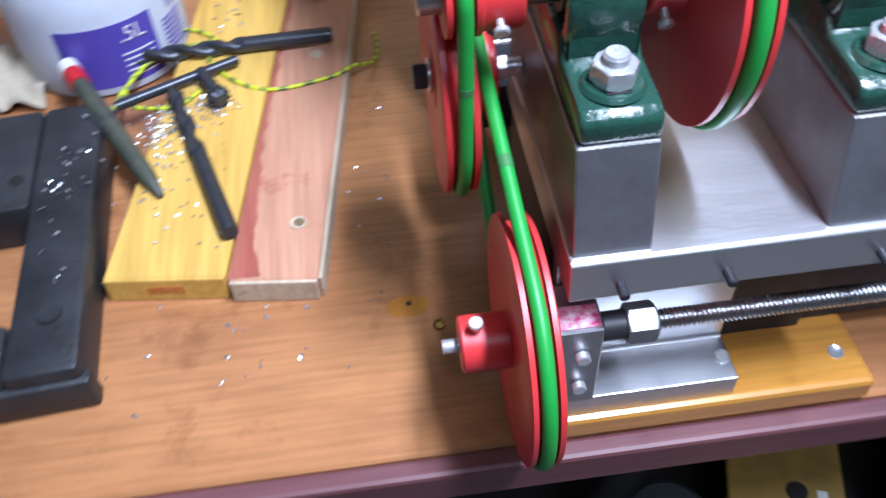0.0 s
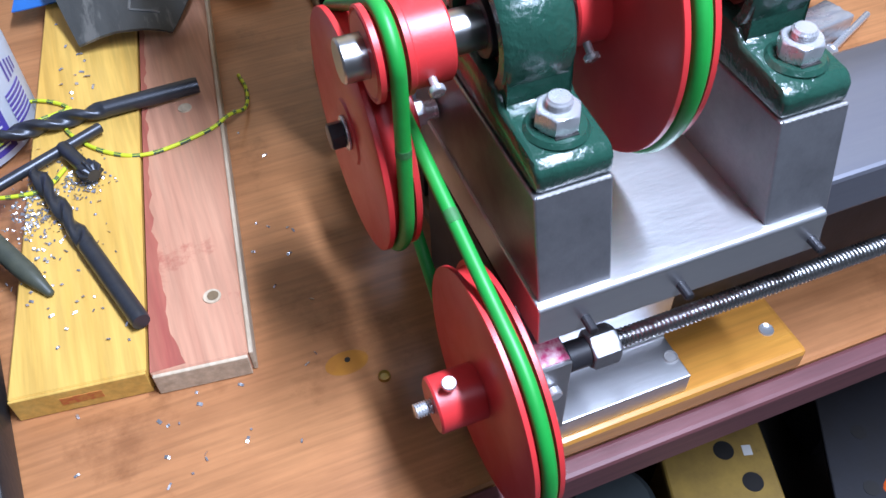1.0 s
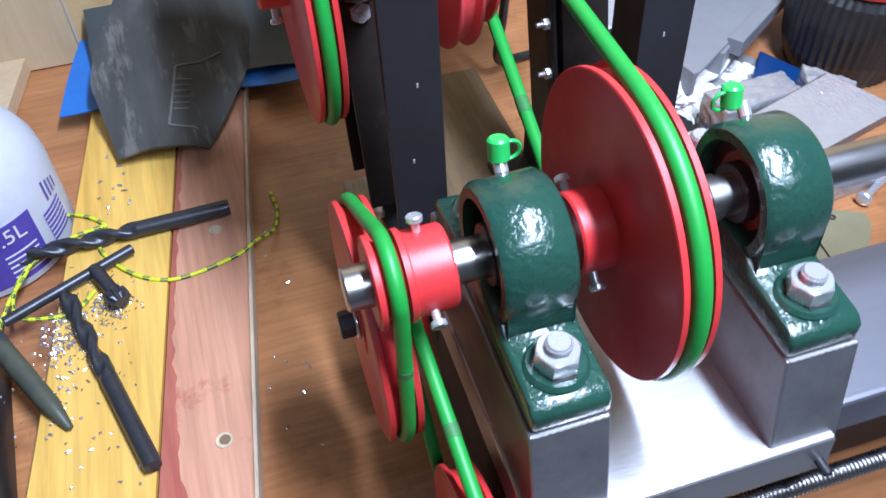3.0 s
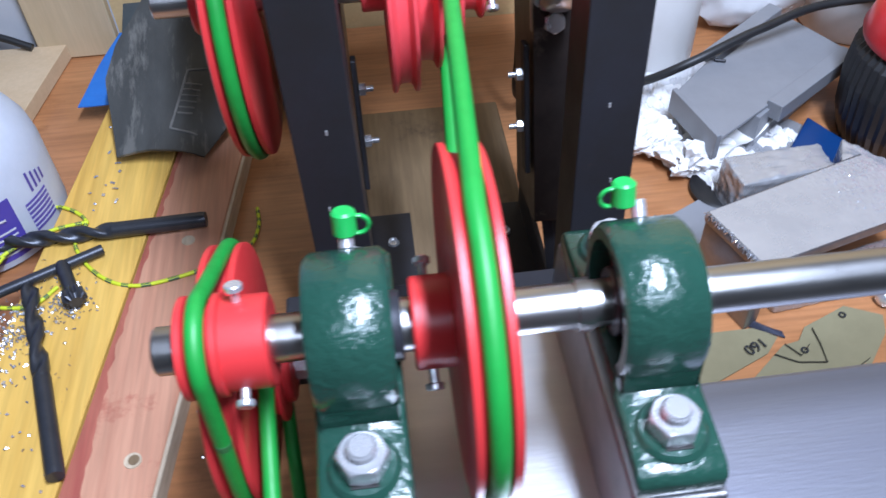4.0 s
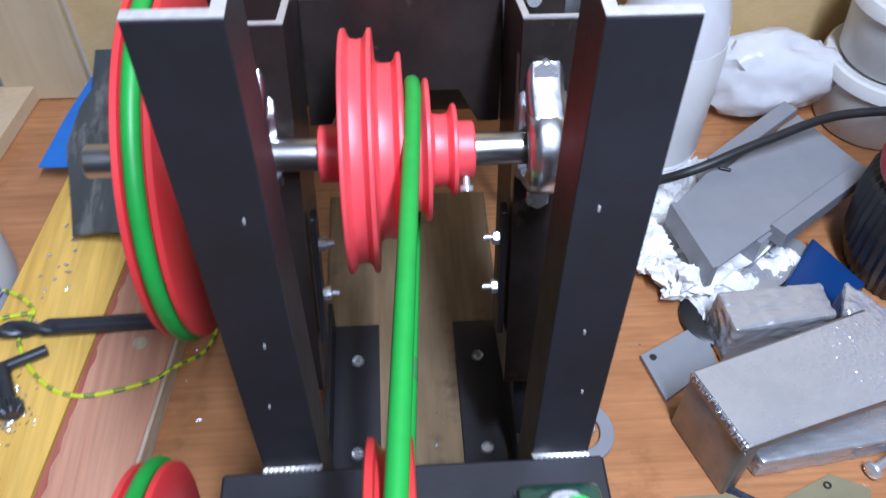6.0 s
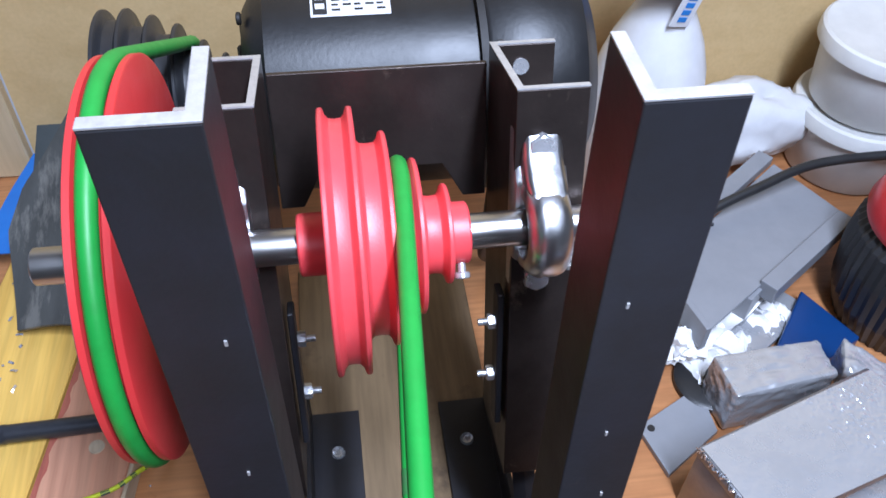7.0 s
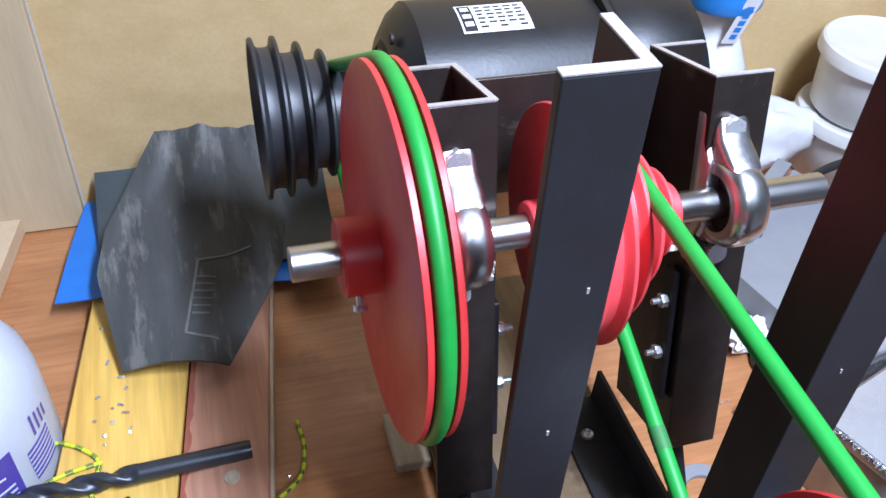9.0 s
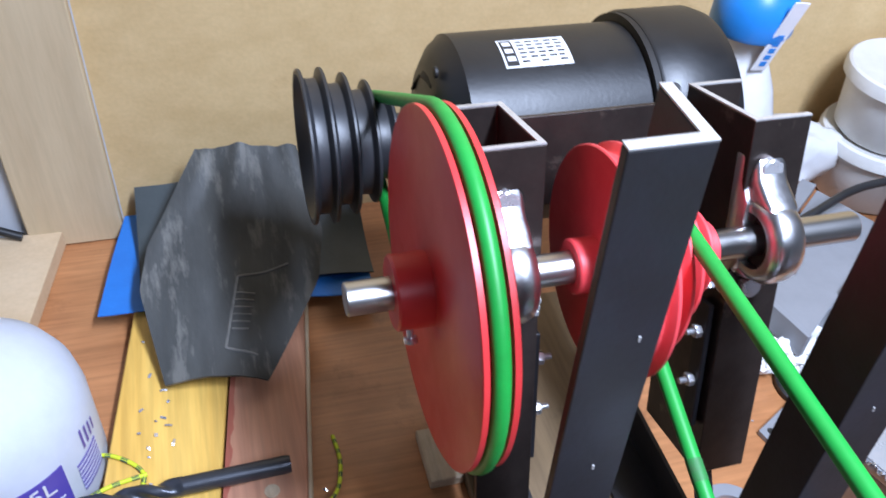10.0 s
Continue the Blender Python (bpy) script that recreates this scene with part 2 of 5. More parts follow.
def hexagon(p, q, across, bm=None, bevel=0.0008):
    """A hexagonal prism from p to q, its corners turned off by a cone at both ends."""
    p, q = Vector(p), Vector(q)
    ln, flat = (q - p).length, across / 2
    one = bmesh.new()
    rows = []
    n = 36
    for h in (0.0, 0.04, 0.08, 0.14, 0.86, 0.92, 0.96, 1.0):
        lim = flat * 0.97 + min(h, 1 - h) * ln * 1.6
        row = []
        for k in range(n):
            a = 2 * math.pi * k / n
            w = (a + math.pi / 6) % (math.pi / 3) - math.pi / 6
            rr = min(flat / math.cos(w), lim)
            row.append(one.verts.new((rr * math.cos(a), rr * math.sin(a), h * ln)))
        rows.append(row)
    for a, b in zip(rows, rows[1:]):
        for k in range(n):
            one.faces.new((a[k], a[(k + 1) % n], b[(k + 1) % n], b[k]))
    one.faces.new(rows[0][::-1])
    one.faces.new(rows[-1])
    moved(one, Matrix.Translation(p) @ (q - p).to_track_quat("Z", "Y").to_matrix().to_4x4())
    return merged(bm, one)


def pipe(points, r, segments=10, bm=None, closed=False, flat=1.0, side=None):
    """A tube that follows points."""
    bm = bm or bmesh.new()
    pts = [Vector(p) for p in points]
    n = len(pts)
    rings = []
    normal = None
    for i, p in enumerate(pts):
        a = pts[(i - 1) % n] if closed or i else pts[0]
        b = pts[(i + 1) % n] if closed or i < n - 1 else pts[-1]
        t = (b - a).normalized()
        if side is not None:
            u = Vector(side)
            u = (u - t * u.dot(t)).normalized()
        else:
            if normal is None:
                normal = t.orthogonal()
            normal = (normal - t * normal.dot(t)).normalized()
            u = normal
        w = t.cross(u)
        rings.append([bm.verts.new(p + u * r * math.cos(2 * math.pi * k / segments) + w * r * flat * math.sin(2 * math.pi * k / segments)) for k in range(segments)])
    for i in range(n if closed else n - 1):
        p, q = rings[i], rings[(i + 1) % n]
        for k in range(segments):
            bm.faces.new((p[k], p[(k + 1) % segments], q[(k + 1) % segments], q[k]))
    if not closed:
        bm.faces.new(rings[0][::-1])
        bm.faces.new(rings[-1])
    bmesh.ops.recalc_face_normals(bm, faces=bm.faces[:])
    return bm


def prism(outline, h0, h1, axis="Z", bevel=0.0, bm=None):
    """An outline pushed along an axis. The outline's pairs are (y, z) for X, (x, z) for Y and (x, y) for Z."""
    one = bmesh.new()

    def at(u, v, h):
        return (h, u, v) if axis == "X" else (u, h, v) if axis == "Y" else (u, v, h)
    low = [one.verts.new(at(u, v, h0)) for u, v in outline]
    top = [one.verts.new(at(u, v, h1)) for u, v in outline]
    one.faces.new(low[::-1])
    one.faces.new(top)
    for i in range(len(low)):
        j = (i + 1) % len(low)
        one.faces.new((low[i], low[j], top[j], top[i]))
    bmesh.ops.recalc_face_normals(one, faces=one.faces[:])
    if bevel:
        bmesh.ops.bevel(one, geom=one.edges[:], offset=bevel, segments=2, affect="EDGES", profile=0.5)
    return merged(bm, one)


def smooth_path(points, steps=8):
    """A Catmull-Rom line through points."""
    pts = [Vector(p) for p in points]
    pts = [pts[0] * 2 - pts[1]] + pts + [pts[-1] * 2 - pts[-2]]
    out = []
    for a, b, c, d in zip(pts, pts[1:], pts[2:], pts[3:]):
        for i in range(steps):
            t = i / steps
            out.append(0.5 * ((2 * b) + (c - a) * t + (2 * a - 5 * b + 4 * c - d) * t * t + (3 * b - a - 3 * c + d) * t ** 3))
    return out + [pts[-2]]


def circle_tangent(c1, r1, c2, r2, steps=40):
    """The closed line of an open belt round two circles in a plane: (y, z) pairs."""
    (y1, z1), (y2, z2) = c1, c2
    d = math.hypot(y2 - y1, z2 - z1)
    base = math.atan2(z2 - z1, y2 - y1)
    off = math.acos((r1 - r2) / d)
    out = []
    a0, a1 = base + off, base - off + 2 * math.pi
    for i in range(steps + 1):
        a = a0 + (a1 - a0) * i / steps
        out.append((y1 + r1 * math.cos(a), z1 + r1 * math.sin(a)))
    b0, b1 = base - off, base + off
    straight = [(out[-1][0] + (y2 + r2 * math.cos(b0) - out[-1][0]) * k / 8, out[-1][1] + (z2 + r2 * math.sin(b0) - out[-1][1]) * k / 8) for k in range(1, 8)]
    out += straight
    for i in range(steps + 1):
        a = b0 + (b1 - b0) * i / steps
        out.append((y2 + r2 * math.cos(a), z2 + r2 * math.sin(a)))
    y, z = out[-1]
    out += [(y + (out[0][0] - y) * k / 8, z + (out[0][1] - z) * k / 8) for k in range(1, 8)]
    return out


def belt(name, x1, c1, r1, x2, c2, r2, r, label):
    """A round belt in the grooves of two wheels."""
    line = circle_tangent(c1, r1, c2, r2)
    d = Vector((c2[0] - c1[0], c2[1] - c1[1]))
    pts = []
    for y, z in line:
        f = max(0, min(1, ((y - c1[0]) * d.x + (z - c1[1]) * d.y) / d.length_squared))
        pts.append((x1 + (x2 - x1) * f, y, z))
    th = thing(name, (x1, *c1), label, "drive belt", "round green belts")
    part("strand", pipe(pts, r, 12, closed=True, side=(1, 0, 0)), M_belt, th, smooth=60)
    k = 44 if len(pts) > 46 else 2
    part("welded_joint", pipe([Vector(pts[k]).lerp(Vector(pts[k + 1]), f) for f in (0.1, 0.3, 0.5)], r * 1.05, 12, side=(1, 0, 0)), M_belt_joint, th, "darker welded belt joint", 60)
    return th


def grooved(x0, x1, r, depth, hub_r, hub0, hub1, bore, axis, rim=None, segments=96):
    """Profile of a wheel with a round groove in its rim, a hub and a bore."""
    xm, h = (x0 + x1) / 2, (x1 - x0) / 2
    g = h * 0.62
    b = 0.0012
    prof = [(hub0, bore), (hub0, hub_r - b), (hub0 + b, hub_r)]
    if hub0 < x0:
        prof += [(x0, hub_r)]
    prof += [(x0, r - b), (x0 + b * 0.6, r), (xm - g, r)]
    for k in range(7):
        a = math.pi * k / 6
        prof.append((xm - g * math.cos(a), r - depth * math.sin(a) ** 0.7 if 0 < k < 6 else r))
    prof += [(xm + g, r), (x1 - b * 0.6, r), (x1, r - b)]
    if hub1 > x1:
        prof += [(x1, hub_r), (hub1 - b, hub_r), (hub1, hub_r - b), (hub1, bore)]
    else:
        prof += [(x1, bore)]
    return revolve(prof, (0, axis[0], axis[1]), "X", segments, closed=True)


def set_screw(parent, p, q, r=0.0022, label="bright steel grub screw"):
    bm = rod(p, q, r, 12)
    d = (Vector(q) - Vector(p)).normalized()
    rod(Vector(q), Vector(q) + d * 0.0035, r * 1.9, 14, bm, 0.0006)
    return part("set_screw", bm, M_zinc, parent, label, 40)


def bolt_with_nut(parent, centre, away, across, height, stub, washer=0.0, names=("washer", "nut", "bolt")):
    """A washer, a hexagon nut on it and the end of the bolt standing out of it."""
    c, a = Vector(centre), Vector(away).normalized()
    if washer:
        part(names[0], rod(c, c + a * 0.0018, washer, 28, None, 0.0004), M_zinc, parent, smooth=40)
        c = c + a * 0.0018
    part(names[1], hexagon(c, c + a * height, across), M_zinc, parent, "bright zinc-plated hexagon nut", 30)
    end, rr = rod(c + a * height * 0.8, c + a * (height + 0.0004), across * 0.305, 24), across * 0.305
    for k in range(int(stub / 0.0013)):
        z = height + 0.0003 + 0.0013 * k
        rod(c + a * z, c + a * (z + 0.0007), rr, 24, end, 0.0, rr * 1.07)
        rod(c + a * (z + 0.0007), c + a * (z + 0.0013), rr * 1.07, 24, end, 0.0, rr)
    rod(c + a * (height + stub - 0.0003), c + a * (height + stub + 0.0008), rr * 0.98, 24, end, 0.0, rr * 0.86)
    part(names[2], end, M_zinc, parent, "threaded steel stud end", 30)


# ---- the room and the bench ----
WALL_Y, LEFT_X, RIGHT_X, FRONT_Y, FLOOR_Z, CEIL_Z = 0.70, -1.4, 2.2, -2.6, -0.9, 1.5
setting("floor", box(LEFT_X, RIGHT_X, FRONT_Y, WALL_Y, FLOOR_Z - 0.1, FLOOR_Z), M_concrete, "worn grey concrete workshop floor", "floor")
setting("ceiling", box(LEFT_X, RIGHT_X, FRONT_Y, WALL_Y, CEIL_Z, CEIL_Z + 0.1), M_room, "unseen workshop ceiling, darkened to cut bounce light", "ceiling")
setting("wall_back", box(-0.277, RIGHT_X, WALL_Y, WALL_Y + 0.1, FLOOR_Z, CEIL_Z), M_ply_wall, "bare tan plywood wall sheet behind the bench", "wall")
setting("wall_back_left", box(LEFT_X, -0.277, WALL_Y, WALL_Y + 0.1, FLOOR_Z, CEIL_Z), M_grey_wall, "grey painted wall beside the plywood", "wall")
setting("wall_left", box(LEFT_X - 0.1, LEFT_X, FRONT_Y, WALL_Y + 0.1, FLOOR_Z, CEIL_Z), M_room, "unseen side wall, darkened to cut bounce light", "wall")
setting("wall_right", box(RIGHT_X, RIGHT_X + 0.1, FRONT_Y, WALL_Y + 0.1, FLOOR_Z, CEIL_Z), M_room, "unseen side wall, darkened to cut bounce light", "wall")
setting("wall_front", box(LEFT_X, RIGHT_X, FRONT_Y - 0.1, FRONT_Y, FLOOR_Z, CEIL_Z), M_room, "unseen wall opposite the bench, darkened to cut bounce light", "wall")
setting("trim", box(-0.372, -0.278, WALL_Y - 0.016, WALL_Y - 0.001, 0.001, CEIL_Z - 0.002, 0.0015), M_batten, "pale upright wooden batten on the wall", "batten")

BENCH_F = -0.108
bench = thing("workbench", (0.2, 0.3, FLOOR_Z), "stained orange-brown plywood workbench with a dark red edge", "workbench")
part("bench_top", box(LEFT_X + 0.02, 1.7, BENCH_F + 0.006, WALL_Y - 0.002, -0.03, 0.0, 0.002), M_bench, bench)
part("front_edge", box(LEFT_X + 0.02, 1.7, BENCH_F - 0.010, BENCH_F + 0.0055, -0.034, -0.0008, 0.0035, None, 2), M_bench_edge, bench, "dark red painted bench edge")
for bx in (-1.2, 0.55, 1.5):
    for by in (-0.02, 0.6):
        part("leg", box(bx, bx + 0.07, by, by + 0.07, FLOOR_Z, -0.0302, 0.003), M_batten, bench)

# ---- the machine: axes (y, z) ----
AX_S = (0.0005, 0.2705)     # spindle
AX_E = (0.047, 0.187)       # idler
AX_D = (-0.092, 0.1025)      # lead screw
AX_C = (0.2585, 0.297)      # countershaft
AX_M = (0.456, 0.258)       # motor

# ---- base board, bed and posts ----
board = thing("base_board", (0.08, 0.0, 0), "varnished orange pine board under the machine", "board")
part("plank", box(-0.022, 0.19, -0.1045, 0.03, 0.0, 0.022, 0.004, None, 2), M_varnish, board)
for sx, sy in ((0.173, -0.079),):
    part("screw", revolve([(0, 0), (0.0002, 0.0035), (0.0012, 0.005), (0, 0.0055)], (sx, sy, 0.022), "Z", 20), M_zinc, board, "zinc countersunk screw head", 40)

headstock = thing("headstock", (0.065, 0.0, 0.022), "grey ground steel headstock with two bearing posts", "headstock")
angle = prism([(-0.1, 0.0222), (-0.1, 0.041), (-0.068, 0.041), (-0.066, 0.043), (-0.066, 0.136), (-0.052, 0.136), (-0.052, 0.0222)], -0.018, 0.095, "X", 0.0008)
part("foot_angle", angle, M_bed, headstock, "bright steel angle foot on the board")
part("screw", revolve([(0, 0), (0.0004, 0.0035), (0.0016, 0.0045), (0, 0.0052)], (0.09, -0.083, 0.041), "Z", 20), M_cut, headstock, "yellow-plated screw head", 40)
part("box", box(-0.02, 0.158, -0.055, 0.07, 0.0222, 0.137, 0.002), M_scale, headstock, "dark steel box under the bed")
side = [(-0.099, 0.138), (-0.097, 0.163), (-0.095, 0.165), (0.085, 0.165), (0.088, 0.162), (0.088, 0.138)]
part("bed_plate", prism(side, -0.0205, 0.1565, "X", 0.0008), M_bed, headstock, "bright brushed steel bed plate")
for px in (0.0025, 0.139):
    outline = [(-0.098, 0.137), (-0.0785, 0.227), (0.081, 0.227), (0.092, 0.137)]
    part("post", prism(outline, px - 0.021, px + 0.021, "X", 0.0012), M_post, headstock, "grey ground steel bearing post")
    part("weld_bead", pipe(smooth_path([(px - 0.0195 + 0.0013 * k, -0.0778 + 0.0002 * math.sin(k * 2.1), 0.2266) for k in range(31)], 2), 0.0010, 6), M_cut, headstock, "bright weld along the post", 50)
for bx in (0.007, 0.065, 0.15):
    part("bolt", rod((bx, -0.092, 0.147), (bx, -0.108, 0.147), 0.0028, 12, None, 0.0006), M_scale, headstock, "black bolt end")
part("bed_box", box(0.1585, 0.62, -0.05, 0.0, 0.0222, 0.138, 0.002), M_scale, headstock, "dark steel box under the bed")
part("screw", revolve([(0, 0), (0.0005, 0.0025), (0.0018, 0.0052), (0.0012, 0.0072), (0, 0.0075)], (0.178, -0.015, 0.1722), "Z", 24), M_zinc, headstock, "zinc screw head on the bed", 40)
tube = box(0.158, 0.62, -0.083, 0.015, 0.1385, 0.172, 0.003, None, 2)
part("bed_tube", tube, M_tube, headstock, "grey steel bed beyond the posts")


# ---- bearing blocks ----
def pillow_block(px, twist):
    base_z = 0.2272
    cy, cz = AX_S
    block = thing("pillow_block", (px, cy, base_z), "glossy dark green cast pillow block bearing on its post", "bearing block", "spindle bearing blocks")
    half = 0.0205
    foot = prism([(cy - 0.0775, base_z), (cy - 0.0775, base_z + 0.012), (cy - 0.072, base_z + 0.0165), (cy - 0.036, base_z + 0.019), (cy - 0.028, base_z + 0.026),
                  (cy + 0.028, base_z + 0.026), (cy + 0.036, base_z + 0.019), (cy + 0.072, base_z + 0.0165), (cy + 0.0775, base_z + 0.012), (cy + 0.0775, base_z)],
                 px - half, px + half, "X", 0.0028)
    part("foot", foot, M_enamel, block, smooth=40)
    w = 0.0185
    ring = revolve([(-w, 0.029), (-w, 0.0345), (-w + 0.003, 0.037), (w - 0.003, 0.037), (w, 0.0345), (w, 0.029)], (px, cy, cz), "X", 72, closed=True)
    part("housing_ring", ring, M_enamel, block, smooth=40)
    part("web", prism([(cy - 0.0355, base_z + 0.02), (cy - 0.0345, cz - 0.006), (cy - 0.029, cz - 0.014), (cy - 0.018, cz - 0.029), (cy + 0.018, cz - 0.029), (cy + 0.029, cz - 0.014), (cy + 0.0345, cz - 0.006), (cy + 0.0355, base_z + 0.02)],
                      px - w + 0.0012, px + w - 0.0012, "X", 0.0012), M_enamel, block, smooth=40)
    part("bearing_outer", revolve([(-0.0085, 0.0185), (-0.0085, 0.0288), (0.0085, 0.0288), (0.0085, 0.0185)], (px, cy, cz), "X", 48, closed=True), M_dark, block, "near-black bearing race recessed in the ring", 40)
    part("bearing_seal", revolve([(-0.0098, 0.0165), (-0.0098, 0.0212), (0.0098, 0.0212), (0.0098, 0.0165)], (px, cy, cz), "X", 48, closed=True), M_copper, block, "brownish bearing seal", 40)
    part("inner_ring", revolve([(-0.0165, 0.0113), (-0.0165, 0.0158), (-0.0155, 0.0163), (0.0215, 0.0163), (0.0225, 0.0155), (0.0225, 0.0113)], (px, cy, cz), "X", 48, closed=True), M_drill, block, "dark steel inner ring", 40)
    for by in (cy - 0.055, cy + 0.055):
        boss = revolve([(0, 0), (0, 0.0155), (0.0012, 0.0165), (0.0036, 0.0145), (0.0036, 0)], (px, by, base_z + 0.0166), "Z", 32)
        part("bolt_boss", boss, M_enamel, block, smooth=40)
        c = (px, by, base_z + 0.0202)
        bolt_with_nut(block, c, (0.02 * twist, 0, 1), 0.0205, 0.0105, 0.0045)
        part("slot", box(px - 0.006, px + 0.006, by - 0.0115, by - 0.0095, base_z + 0.0187, base_z + 0.0207), M_dark, block, "dark slot end beside the nut")
    d = Vector((0.0, 0.72, 0.70)).normalized()
    root = Vector((px + 0.0015, cy, cz)) + d * 0.0365
    part("grease_nipple", rod(root, root + d * 0.009, 0.0036, 16, None, 0.0008), M_zinc, block, "bright grease nipple", 40)
    up = Vector((0.02 * twist, 0.25, 1)).normalized()
    tip = root + d * 0.007 + Vector((-0.007 if twist < 0 else 0, 0, 0))
    cap = part("nipple_cap", rod(tip, tip + up * 0.0125, 0.0056, 20, None, 0.0012), M_cap, block, "bright green plastic nipple cap", 40)
    loop = [tip + Vector((0.0052 * math.cos(a) + 0.006 * twist, 0.001, 0.0045 + 0.0055 * math.sin(a))) for a in [2 * math.pi * k / 16 for k in range(16)]]
    part("cap_strap", pipe(loop, 0.0011, 6, closed=True), M_cap, cap, smooth=60)
    return block


pillow_block(0.0035, 1)
pillow_block(0.1385, -1)

# ---- spindle and its wheels ----
spindle = thing("spindle", (0.1, *AX_S), "ground bright steel spindle shaft", "shaft")
part("shaft", revolve([(-0.084, 0), (-0.084, 0.0102), (-0.083, 0.0111), (0.72, 0.0111), (0.72, 0)], (0, *AX_S), "X", 48), M_shaft, spindle, smooth=40)
for px in (0.027, 0.109, 0.163):
    part("collar", revolve([(-0.0035, 0.0112), (-0.0035, 0.0126), (0.0035, 0.0126), (0.0035, 0.0112)], (px, *AX_S), "X", 40, closed=True), M_shaft, spindle, smooth=40)

small = thing("spindle_pulley", (-0.06, *AX_S), "small red printed pulley with hub on the spindle end", "pulley")
part("wheel", grooved(-0.0715, -0.0525, 0.0235, 0.005, 0.0215, -0.0715, -0.032, 0.0114, AX_S), M_red, small, smooth=40)
for a in (70, 200, 320):
    d = Vector((0, math.cos(radians(a)), math.sin(radians(a))))
    c = Vector((-0.045, *AX_S))
    set_screw(small, c + d * 0.019, c + d * 0.0265)

big = thing("large_spindle_pulley", (0.05, *AX_S), "large red printed pulley on the spindle between the bearings", "pulley")
part("wheel", grooved(0.0485, 0.068, 0.080, 0.0055, 0.0215, 0.0305, 0.068, 0.0114, AX_S), M_red, big, smooth=40)
for a in (25, 215):
    d = Vector((0, math.cos(radians(a)), math.sin(radians(a))))
    c = Vector((0.038, *AX_S))
    set_screw(big, c + d * 0.019, c + d * 0.0275)

idler = thing("idler_pulley", (-0.06, *AX_E), "red printed idler pulley bolted beside the headstock", "pulley")
part("wheel", grooved(-0.0745, -0.0545, 0.0715, 0.005, 0.02, -0.0745, -0.0545, 0.005, AX_E), M_red, idler, smooth=40)
part("small_wheel", grooved(-0.0542, -0.041, 0.03, 0.004, 0.02, -0.0542, -0.036, 0.005, AX_E), M_red, idler, smooth=40)
part("washer", rod((-0.0747, *AX_E), (-0.0767, *AX_E), 0.0105, 28, None, 0.0005), M_zinc, idler, smooth=40)
part("bolt_head", hexagon((-0.0767, *AX_E), (-0.0855, *AX_E), 0.0145), M_drill, idler, "blackened hexagon bolt head", 30)
part("axle", rod((-0.034, *AX_E), (-0.02, AX_E[0], AX_E[1]), 0.006, 16), M_zinc, idler, smooth=40)
part("lock_nut", hexagon((-0.0355, *AX_E), (-0.0275, *AX_E), 0.014), M_zinc, idler, "bright lock nut", 30)

lead = thing("lead_screw_pulley", (-0.05, *AX_D), "red printed pulley with hub on the lead screw", "pulley")
part("wheel", grooved(-0.0515, -0.0335, 0.0715, 0.005, 0.0165, -0.079, -0.0335, 0.0042, AX_D), M_red, lead, smooth=40)
for a in (100, 280):
    d = Vector((0, math.cos(radians(a)), math.sin(radians(a))))
    c = Vector((-0.07, *AX_D))
    set_screw(lead, c + d * 0.015, c + d * 0.022)


def threaded(x0, x1, r, pitch, axis, segments=14, per=8):
    """A helical thread as one skin."""
    bm = bmesh.new()
    n = int((x1 - x0) / pitch * per)
    rows = []
    for i in range(n + 1):
        x = x0 + (x1 - x0) * i / n
        row = []
        for k in range(segments):
            ph = (x / pitch - k / segments) % 1
            rr = r - 0.0016 * abs(2 * ph - 1)
            a = 2 * math.pi * k / segments
            row.append(bm.verts.new((x, axis[0] + rr * math.cos(a), axis[1] + rr * math.sin(a))))
        rows.append(row)
    for p, q in zip(rows, rows[1:]):
        for k in range(segments):
            bm.faces.new((p[k], p[(k + 1) % segments], q[(k + 1) % segments], q[k]))
    bm.faces.new(rows[0][::-1])
    bm.faces.new(rows[-1])
    return bm


screw = thing("lead_screw", (0.1, *AX_D), "dark threaded steel lead screw along the bench front", "lead screw")
part("thread", threaded(0.03, 0.62, 0.0064, 0.0028, AX_D), M_thread, screw, smooth=50)
part("stub", threaded(-0.089, -0.079, 0.0048, 0.0016, AX_D), M_zinc, screw, "bright threaded stub", 50)
part("journal", rod((-0.08, *AX_D), (0.014, *AX_D), 0.0041, 16), M_zinc, screw, smooth=40)
part("coupling", rod((0.002, *AX_D), (0.018, *AX_D), 0.0088, 24, None, 0.001), M_scale, screw, "black steel coupling", 40)
part("nut", hexagon((0.016, *AX_D), (0.034, *AX_D), 0.021, None, 0.0012), M_post, screw, "plain steel hexagon nut on the lead screw", 30)
block = thing("screw_block", (-0.012, -0.088, 0.041), "sawn alloy bearing block for the lead screw", "bearing block")
part("block", box(-0.026, 0.002, -0.102, -0.0665, 0.0412, 0.114, 0.0012), M_alloy, block)
part("paint_mark", box(-0.024, 0.0005, -0.1, -0.084, 0.1142, 0.1148), material("magenta_marker", (0.5, 0.04, 0.16), 0.5, 0, (0.7, 0.6, 0.62), 220, 1.0, 0), block, "magenta marker on the block")
for bz in (0.062, 0.092):
    part("bolt_head", rod((-0.010, -0.1022, bz), (-0.010, -0.1075, bz), 0.0045, 16, None, 0.0008), M_zinc, block, "bright socket bolt head", 40)

belt("spindle_belt", -0.062, AX_S, 0.0225, -0.0645, AX_E, 0.0705, 0.0042, "round green belt from spindle pulley to idler")
belt("lead_screw_belt", -0.0475, AX_E, 0.0295, -0.0425, AX_D, 0.0705, 0.0042, "round green belt from idler to lead screw pulley")

